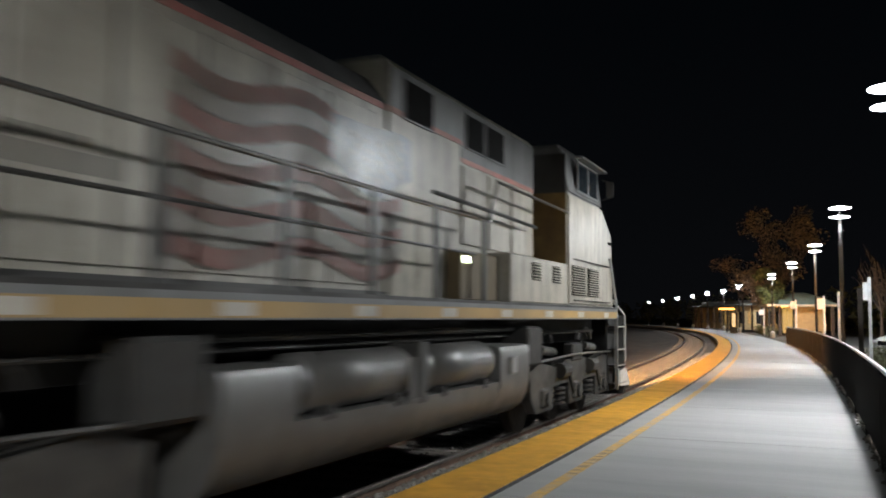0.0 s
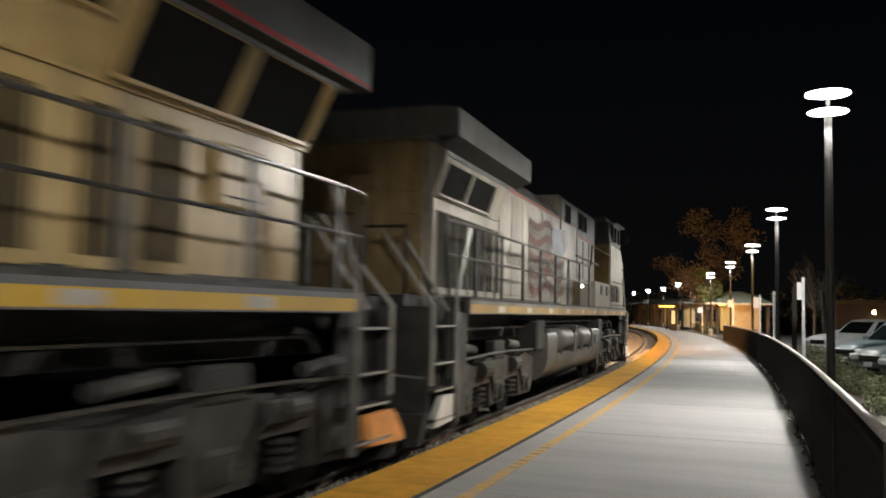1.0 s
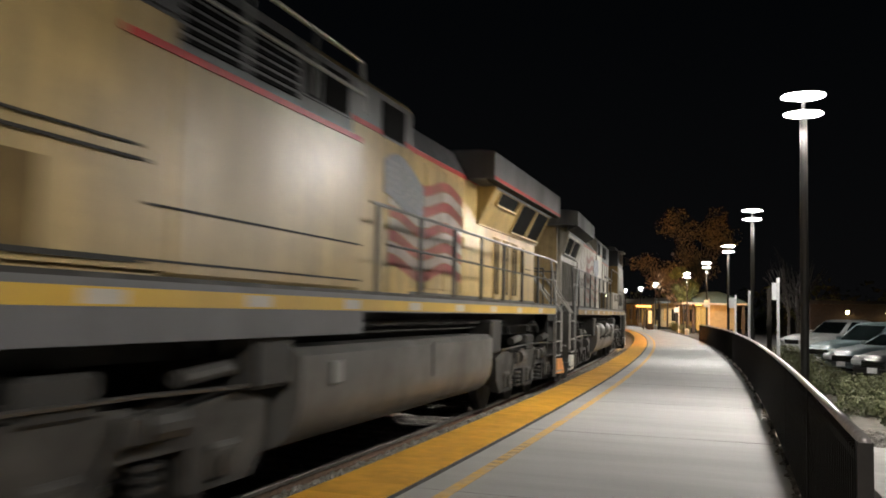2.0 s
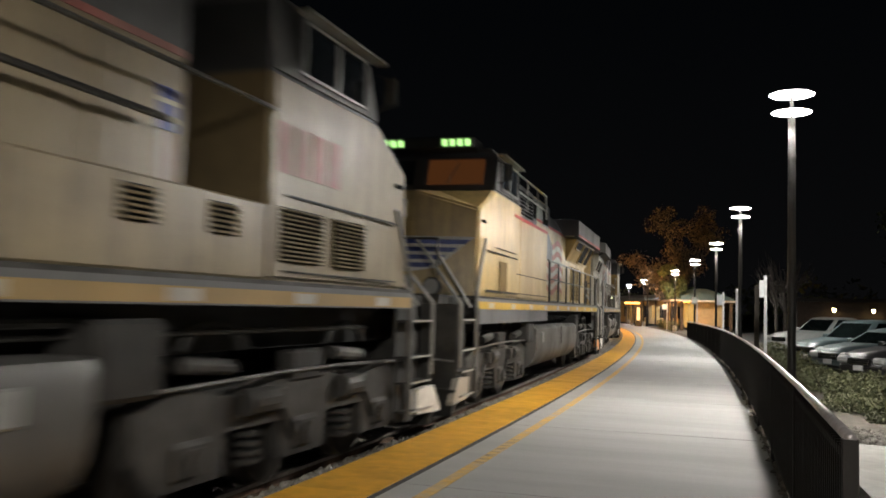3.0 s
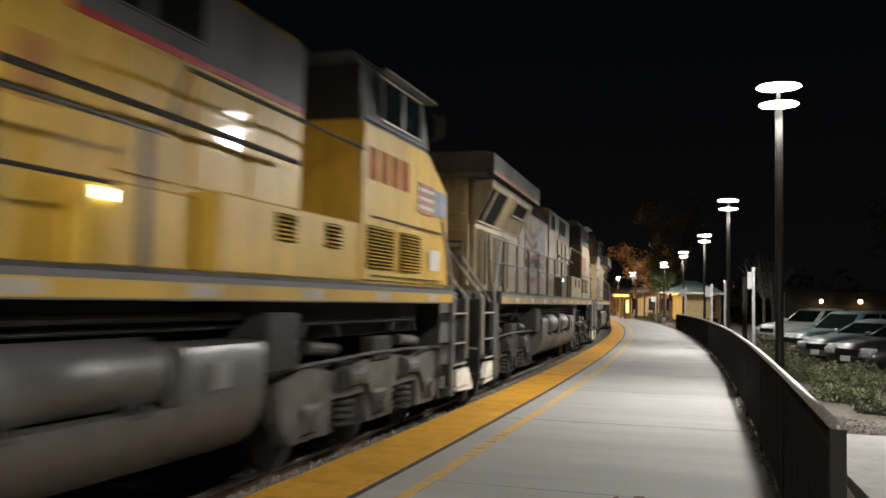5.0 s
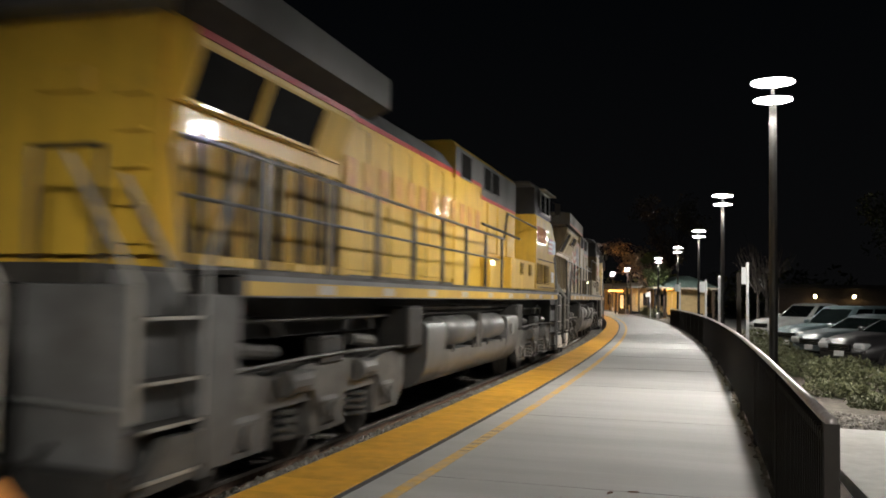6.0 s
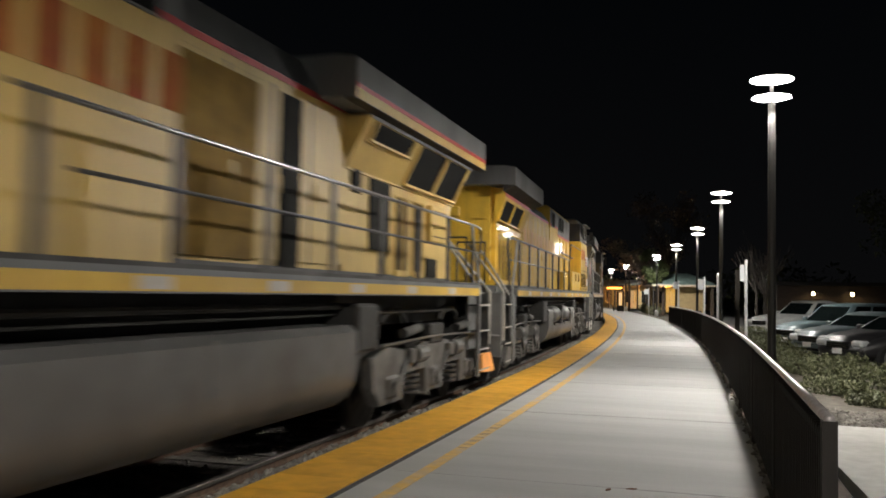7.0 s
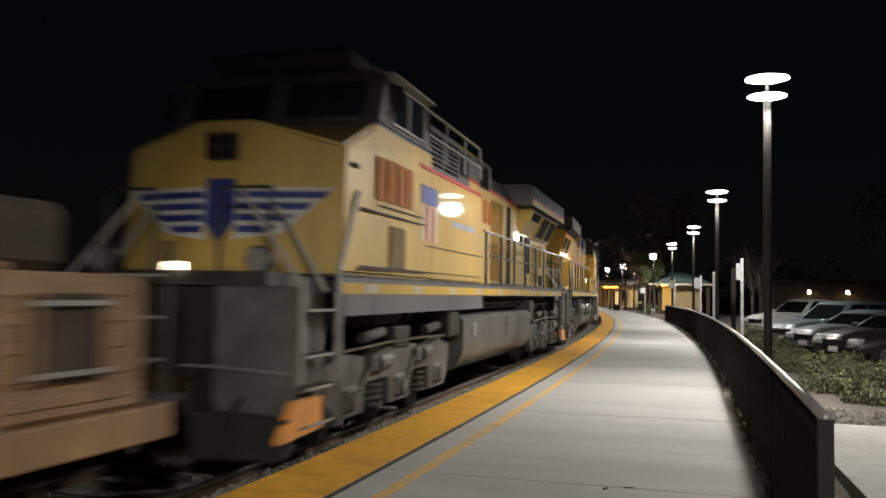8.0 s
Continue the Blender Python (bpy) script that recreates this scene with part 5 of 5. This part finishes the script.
# ---- shelter with a hipped green roof
def shelter():
    k = tagged(empty("shelter"), "small tan shelter with a hipped green metal roof", "shelter")
    k.matrix_basis = spot(90.0, 9.95, 0)
    w, l = 3.1, 3.8
    bm = bmesh.new()
    rise = [(1.0, 2.95), (0.72, 3.42), (0.45, 3.83), (0.2, 4.12)]
    rings = [[bm.verts.new((sx * w * f, sy * (0.7 + (l - 0.7) * f), z)) for sx, sy in ((-1, -1), (1, -1), (1, 1), (-1, 1))] for f, z in rise]
    for A, B in zip(rings, rings[1:]):
        for i in range(4):
            bm.faces.new((A[i], A[(i + 1) % 4], B[(i + 1) % 4], B[i]))
    bm.faces.new(rings[0][::-1])
    bm.faces.new(rings[-1])
    roof = part("roof", bm, M["roof_green"], k)
    for i in range(1, 14):
        x = -w + 2 * w * i / 14
        pts = []
        for (f0, z0), (f1, z1) in zip(rise, rise[1:]):
            if not pts:
                pts.append((x, -(0.7 + (l - 0.7) * f0), z0 + 0.015))
            if abs(x) < w * f1:
                pts.append((x, -(0.7 + (l - 0.7) * f1), z1 + 0.015))
        if len(pts) > 1:
            part("seam", pipe(bmesh.new(), pts, 0.025, 4), M["roof_green"], roof)
    part("fascia", boxes((-w, w, -l - 0.05, -l, 2.80, 2.98), (-w, w, l, l + 0.05, 2.80, 2.98), (-w - 0.05, -w, -l, l, 2.80, 2.98), (w, w + 0.05, -l, l, 2.80, 2.98)), M["trim"], roof)
    part("wall", boxes((-0.7, 2.1, -2.4, -2.2, 0, 2.95), (1.9, 2.1, -2.2, 2.4, 0, 2.95), (-0.7, 2.1, 2.2, 2.4, 0, 2.95)), M["stucco"], k)
    for x, y in ((-2.6, -3.3), (-2.6, 3.3), (2.6, -3.3), (-1.9, -2.3), (2.6, 3.3)):
        part("column", boxes((x - 0.14, x + 0.14, y - 0.14, y + 0.14, 0, 2.95)), M["column_dark"], k)
    part("bench", boxes((-0.8, 1.7, -2.9, -2.5, 0.4, 0.48), (-0.7, -0.6, -2.85, -2.55, 0, 0.4), (1.6, 1.7, -2.85, -2.55, 0, 0.4)), M["pole"], k)
    part("ceiling_light", boxes((-1.6, -1.1, -2.0, 2.0, 2.76, 2.82)), M["amber"], k, "warm glowing ceiling light")
    part("window", boxes((-0.73, -0.7, -1.8, -0.4, 0.6, 2.4), (-0.73, -0.7, 0.2, 1.8, 0.6, 2.4), (-1.62, -1.25, -2.30, -2.26, 0.3, 2.6)), M["amber_window"], k, "warmly lit window")
    part("window", boxes((-1.12, -0.75, -2.30, -2.26, 0.3, 2.6)), M["amber_window"], k, "warmly lit window")
    return k


shelter()


# ---- station building far along the platform
def station():
    b = tagged(empty("station_building"), "long low station building with warm lit windows", "building")
    b.matrix_basis = spot(140, 9.5, 0, 8)
    part("wall", boxes((0, 9, -16, 16, 0, 3.4)), M["stucco"], b)
    part("roof", boxes((-1.6, 10, -17, 17, 3.4, 3.7), (0.5, 8, -15, 15, 3.7, 4.3), bevel=0.08), M["roof_dark"], b)
    for i in range(9):
        y = -14.5 + 3.4 * i
        w = part("window", boxes((-0.05, 0.0, y, y + 1.5, 0.9, 2.6)), M["amber_window"] if i in (1, 4) else M["glass"], b)
        part("frame", boxes((-0.08, -0.05, y - 0.06, y, 0.85, 2.65), (-0.08, -0.05, y + 1.5, y + 1.56, 0.85, 2.65), (-0.08, -0.05, y + 0.72, y + 0.78, 0.9, 2.6)), M["column_dark"], w)
        part("column", boxes((-1.5, -1.3, y - 0.6, y - 0.4, 0, 3.4)), M["column_dark"], b)
    for i in range(8):
        x = 0.4 + 1.05 * i
        part("window", boxes((x, x + 0.7, -16.05, -16.0, 0.9, 2.6)), M["amber_window"] if i == 2 else M["glass"], b)
    part("wall_light", boxes((-0.2, 0.0, -15.5, -15.1, 2.6, 2.9)), M["amber"], b)
    return b


station()
lamp_light(at(104.0, 5.2, 2.75), 330, (1.0, 0.46, 0.15), 0.3, "POINT")
board = tagged(empty("information_board"), "amber glowing information board on two posts", "sign")
board.matrix_basis = spot(104, 4.6)
part("post", boxes((-0.06, 0.06, -0.06, 0.06, 0, 2.9)), M["pole"], board)
part("housing", boxes((-1.0, 1.0, -0.12, 0.12, 2.5, 2.95), bevel=0.02), M["pole"], board)
part("lit_panel", boxes((0.55, 0.9, -0.2, -0.12, 0.7, 2.2)), M["panel_glow"], board, "glowing pale panel")
part("panel_case", boxes((0.35, 1.15, -0.12, 0.4, 0.0, 2.35), bevel=0.03), M["pole"], board)
part("display", boxes((-0.85, 0.85, -0.135, -0.12, 2.62, 2.80)), M["amber"], board, "glowing amber display")


# ---- cars
def car(label, paint, L=4.7, W=1.82, H=1.47, hood=0.98, suv=False, pickup=False):
    c = tagged(empty("parked_car"), label, "car", "parked cars")
    hw = W / 2
    tail = -L / 2
    # y runs to the front
    prof = [(tail, 0.35), (tail, hood + 0.05), (tail + 0.1, hood + 0.1), (L / 2 - 1.5, hood + 0.06), (L / 2 - 0.55, hood - 0.05), (L / 2 - 0.14, hood - 0.18), (L / 2 - 0.02, hood - 0.36), (L / 2, 0.42), (L / 2 - 0.15, 0.25), (tail + 0.15, 0.25)]
    bm = bmesh.new()
    prism(bm, prof, "x", -hw, hw)
    for v in bm.verts:
        k = max(0, (v.co.y - L / 2 + 0.9) / 0.9)
        v.co.x *= 1 - 0.14 * k
    bmesh.ops.bevel(bm, geom=list(bm.edges), offset=0.11, segments=3, affect="EDGES")
    body = part("body", bm, paint, c, smooth=True)
    wb = L / 2 - (1.75 if pickup else 1.55)
    if pickup:
        top = [(-1.0, hood), (wb, hood), (wb - 0.75, H), (-0.9, H)]
    elif suv:
        top = [(tail + 0.05, hood), (wb, hood), (wb - 0.75, H), (tail + 0.35, H)]
    else:
        top = [(tail + 0.45, hood), (wb + 0.1, hood), (wb - 0.75, H), (tail + 1.25, H)]
    # painted cabin with a bowed roof, panes set on its slopes
    (yr0, _), (yf0, _), (yf1, _), (yr1, _) = top
    hood -= 0.02

    def side(z):
        return (hw - 0.05) * (1 - 0.19 * max(0.0, (z - hood) / (H - hood)) ** 1.2)

    def front(z):
        return yf0 + (yf1 - yf0) * (z - hood) / (H - 0.04 - hood)

    def rear(z):
        return yr0 + (yr1 - yr0) * (z - hood) / (H - 0.04 - hood)
    zm = hood + (H - hood) * 0.5
    shape = [(yr0, hood), (yf0, hood), (front(zm), zm), (yf1, H - 0.04), (yf1 - 0.35, H), ((yf1 + yr1) / 2, H + 0.025), (yr1 + 0.3, H), (yr1, H - 0.04), (rear(zm), zm)]
    bm = bmesh.new()
    prism(bm, shape, "x", -1, 1)
    for v in bm.verts:
        v.co.x *= side(min(v.co.z, H))
    bmesh.ops.bevel(bm, geom=list(bm.edges), offset=0.035, segments=2, affect="EDGES")
    part("cabin", bm, paint, c, smooth=True)

    def pane(name, corners, out):
        bm = bmesh.new()
        o = Vector(out).normalized() * 0.009
        a = [bm.verts.new(Vector(q) + o) for q in corners]
        d = [bm.verts.new(Vector(q) - o) for q in corners]
        bm.faces.new(a)
        bm.faces.new(d[::-1])
        for i in range(len(a)):
            bm.faces.new((a[i], d[i], d[(i + 1) % len(a)], a[(i + 1) % len(a)]))
        part(name, bm, M["car_glass"], c, "dark window glass")
    z0, z1 = hood + 0.05, H - 0.11
    slope = (0, H - hood, yf0 - yf1)
    pane("windscreen", [(-side(z0) * 0.9, front(z0), z0), (side(z0) * 0.9, front(z0), z0), (side(z1) * 0.88, front(z1), z1), (-side(z1) * 0.88, front(z1), z1)], slope)
    pane("rear_window", [(side(z0) * 0.85, rear(z0), z0), (-side(z0) * 0.85, rear(z0), z0), (-side(z1) * 0.85, rear(z1), z1), (side(z1) * 0.85, rear(z1), z1)], (0, -(H - hood), yr1 - yr0))
    cuts = [0.10, 0.47, 0.52, 0.90] if not suv else [0.08, 0.36, 0.40, 0.66, 0.70, 0.94]
    for s in (-1, 1):
        for f0, f1 in zip(cuts[::2], cuts[1::2]):
            q = []
            for z, f in ((z0 + 0.02, f0), (z0 + 0.02, f1), (z1 + 0.02, f1), (z1 + 0.02, f0)):
                q.append((s * side(z), front(z) + (rear(z) - front(z)) * f, z))
            pane("side_window", q, (s, 0, 0.3))
    hood += 0.02
    for s in (-1, 1):
        for y in (L / 2 - 0.85, tail + 0.9):
            bm = bmesh.new()
            tube(bm, (s * (hw - 0.2), y, 0.33), (s * (hw + 0.01), y, 0.33), 0.33, n=22)
            w = part("wheel", bm, M["tyre"], c)
            bm = bmesh.new()
            tube(bm, (s * (hw + 0.01), y, 0.33), (s * (hw + 0.02), y, 0.33), 0.21, n=16)
            part("rim", bm, M["galv"], w)
        bm = bmesh.new()
        box(bm, *sorted((s * (hw * 0.46), s * (hw * 0.88))), L / 2 - 0.32, L / 2 - 0.012, hood - 0.38, hood - 0.2, bevel=0.05)
        part("headlight", bm, M["car_lamp"], c)
        bm = boxes((*sorted((s * hw, s * (hw + 0.2))), wb - 0.35, wb - 0.22, hood + 0.02, hood + 0.18), bevel=0.03)
        part("mirror", bm, paint, c)
    g = part("grille", boxes((-hw * 0.42, hw * 0.42, L / 2 - 0.05, L / 2 + 0.012, hood - 0.42, hood - 0.24), bevel=0.015), M["grille"], c)
    bm = bmesh.new()
    for i in range(3):
        z = hood - 0.39 + 0.055 * i
        box(bm, -hw * 0.40, hw * 0.40, L / 2 + 0.012, L / 2 + 0.025, z, z + 0.015)
    part("grille_trim", bm, M["chrome"], g)
    part("lower_intake", boxes((-hw * 0.55, hw * 0.55, L / 2 - 0.06, L / 2 + 0.01, 0.30, 0.38)), M["grille"], c)
    part("number_plate", boxes((-0.16, 0.16, L / 2 + 0.0, L / 2 + 0.022, 0.42, 0.56)), M["plate_white"], c)
    return c


def car_paint(name, col, metal=0.5):
    return surface(name, col, 0.42, metal * 0.2, 0.05, 4, coat=0.25, bump=0)


HEADING = 128
for (x, y), a in (((2.50, 28.4), (("silver metallic sedan parked nose to the planting bed", car_paint("car_silver", (0.095, 0.122, 0.130))), dict())),
                  ((2.05, 31.3), (("silver blue sport utility car parked nose to the bed", car_paint("car_silver_blue", (0.075, 0.105, 0.113))), dict(H=1.72, hood=1.05, suv=True, L=4.8))),
                  ((1.62, 40.8), (("white pickup truck parked beside a silver car", car_paint("car_white", (0.34, 0.35, 0.345), 0)), dict(H=1.78, hood=1.12, pickup=True, L=5.6, W=1.95))),
                  ((2.97, 25.3), (("dark grey sedan parked beside a silver sedan", car_paint("car_dark", (0.022, 0.021, 0.023))), dict()))):
    (lb, pt), kw = a
    c = car(lb, pt, **kw)
    half = kw.get("L", 4.7) / 2
    h = radians(HEADING)
    c.matrix_basis = pose(x + half * math.sin(h), y - half * math.cos(h), -0.12, 0, 0, HEADING)


# ---- trees and the dark distance
def tree(x, y, h, crown, leaves, mat, label, lean=0.0, leaf=0.16, count=70):
    t = tagged(empty("tree"), label, "tree")
    t.location = (x, y, -0.3)
    bm = bmesh.new()
    tube(bm, (0, 0, 0), (lean, 0, h * 0.45), 0.07 + h * 0.008, 0.08, 9)
    tips = []
    for i in range(9):
        a = i * 2.4 + random.uniform(-0.4, 0.4)
        r = crown * random.uniform(0.45, 0.85)
        mid = (lean + 0.4 * r * math.cos(a), 0.4 * r * math.sin(a), h * random.uniform(0.52, 0.66))
        tip = (lean + r * math.cos(a), r * math.sin(a), h * random.uniform(0.68, 0.98))
        tube(bm, (lean, 0, h * 0.44), mid, 0.09, 0.055, 6)
        tube(bm, mid, tip, 0.055, 0.015, 5)
        tips += [mid, tip]
        for j in range(3):
            q = [tip[k] + random.uniform(-1, 1) * crown * 0.25 for k in range(3)]
            tube(bm, mid, q, 0.03, 0.008, 4)
            tips.append(tuple(q))
            for m in range(4):
                f = random.uniform(0.3, 1.0)
                g = [mid[k] + (q[k] - mid[k]) * f for k in range(3)]
                tube(bm, g, [g[k] + random.uniform(-1, 1) * crown * 0.22 + (0.1 if k == 2 else 0) for k in range(3)], 0.014, 0.005, 3)
    part("trunk", bm, M["bark"], t)
    if leaves:
        leaf_clumps("crown", "", "", tips, leaf, count, mat, spread=(crown * 0.3, crown * 0.3, crown * 0.25), parent=t)
    return t


for s, o, h, cr, lv, mt, lb in ((86.5, 7.0, 6.4, 1.5, True, M["tree_leaf"], "leafy green tree beside the shelter"), (105, 8.6, 7.0, 2.8, True, M["dry_leaf"], "tree with sparse reddish dry leaves"),
                                (112, 9.5, 7.4, 2.8, True, M["dry_leaf"], "tree with sparse brown leaves"), (121, 8.6, 10.0, 3.4, True, M["dry_leaf"], "tall bare tree with few dry leaves"), (101, 10.4, 13.0, 4.2, True, M["olive_leaf"], "tall dark tree with olive brown leaves"),
                                (44, 9.6, 5.0, 1.6, False, None, "bare young tree by the parking lot"),
                                (54, 10.6, 5.5, 1.8, False, None, "bare branched tree by the parking lot"), (62, 22, 9, 4, True, M["tree_leaf"], "dark tree beyond the parking lot"), (75, 30, 10, 4.5, True, M["tree_leaf"], "dark tree beyond the parking lot")):
    p = at(s, o)
    tree(p.x, p.y, h, cr, lv, mt, lb, count=32 if mt is M["dry_leaf"] else 60 if mt is M["olive_leaf"] else 60)

# low building beyond the parking lot, with two wall lamps
b = tagged(empty("low_building"), "low dark brick building with two warm wall lamps", "building")
b.location = (12, 80, 0)
part("wall", boxes((-7.5, 8, -3, 3, -0.3, 2.9)), M["brick_wall"], b)
part("roof", boxes((-8.0, 8.5, -3.5, 3.5, 2.9, 3.2)), M["pole"], b)
for x in (7.25, 10.15):
    wl = part("wall_lamp", boxes((x - 12.12, x - 11.88, -3.2, -3.0, 2.1, 2.4)), M["pole"], b)
    part("lens", boxes((x - 12.1, x - 11.9, -3.24, -3.2, 2.12, 2.36)), M["wall_lamp"], wl)
    lamp_light((x, 76.3, 2.2), 25, (1.0, 0.7, 0.3), 0.1)

# hedge at the platform's edge further on
p0 = [at(84 + 1.3 * i, 6.9 + 0.05 * i) for i in range(14)]
leaf_clumps("hedge", "dark clipped hedge along the platform", "hedge", [(p.x, p.y, 0.45) for p in p0], 0.09, 130, M["leaf"], kind="stuff", spread=(0.6, 0.8, 0.5))

# far tree line
far_c = []
for i in range(120):
    s = 120 + 2.2 * i
    p = at(s, 24 + 14 * math.sin(i * 0.7) ** 2)
    far_c.append((p.x, p.y, 3.0 + 1.6 * math.sin(i * 1.3)))
leaf_clumps("tree_line", "dark line of distant trees", "trees", far_c, 0.5, 60, M["tree_leaf"], kind="stuff", spread=(2.6, 2.6, 3.2))

# fallen leaves on the platform
for x, y, r in ((-0.73, 7.86, 20), (-0.92, 7.75, 70)):
    bm = bmesh.new()
    prism(bm, [(-0.05, 0), (-0.01, 0.02), (0.05, 0.012), (0.03, -0.015), (0.0, -0.012)], "z", 0.004, 0.012)
    lf = tagged(part("fallen_leaf", bm, M["litter"]), "brown dry leaf lying on the concrete", "leaf")
    lf.matrix_basis = pose(x, y, 0.0, 0, 0, r)

# ---- pieces of the platform: warning tiles, joints, sleepers
tile = part("warning_tile", boxes((-0.39, 0.39, -0.304, 0.304, -0.02, 0.012), bevel=0.0015), M["tactile"], platform)
tile.matrix_basis = spot(-1.0, 2.12)
for i in range(1, 290):
    c = tile.copy()
    scene.collection.objects.link(c)
    c.matrix_basis = spot(-1.0 + 0.61 * i, 2.12)
sweep("far_warning_strip", [(1.73, -0.01), (2.51, -0.01), (2.51, 0.012), (1.73, 0.012)], 176, 330, M["tactile"], parent=platform)
sweep("near_warning_strip", [(1.73, -0.01), (2.51, -0.01), (2.51, 0.012), (1.73, 0.012)], -40, -1.4, M["tactile"], parent=platform)
jn = part("slab_joint", boxes((-1.64, 1.76, -0.005, 0.005, -0.01, 0.003)), M["slab_joint"], platform)
jn.matrix_basis = spot(3.2, 4.23)
for i in range(1, 40):
    c = jn.copy()
    scene.collection.objects.link(c)
    c.matrix_basis = spot(3.2 + 4.6 * i, 4.23)
sl = structure(part("sleeper", boxes((-1.25, 1.25, -0.11, 0.11, -0.5, -0.345), bevel=0.015), M["tie"]), "worn grey concrete railway sleeper", "sleeper")
sl.matrix_basis = spot(0, 0)
for i in range(1, 240):
    c = sl.copy()
    scene.collection.objects.link(c)
    c.matrix_basis = spot(0.61 * i, 0)

# short dark hatch marks across the warning line
for i in range(11):
    mk = part("hatch_mark", boxes((-0.055, 0.055, -0.012, 0.012, 0.0, 0.0055)), M["dark_letter"], platform)
    mk.matrix_basis = spot(9.2 + 0.17 * i + 0.05 * (i % 3), 2.945, 0, 12)


def motions():
    """The train rolls away along the curve at a steady pace, its wheels turning."""
    times = [0.2 * i for i in range(41)]
    fine = [i / 15 for i in range(121)]
    for thing, wheels, flip, start in TRAIN:
        walk(thing, [(t, spot(start + SPEED * t, 0, RAIL, 180 if flip else 0)) for t in times])
        for w, a in wheels:
            r = w.location.z
            rate = math.degrees(SPEED / r) * (1 if flip else -1)
            walk(w, [(t, pose(0, a, r, rate * t, 0, 0)) for t in fine])


motions()
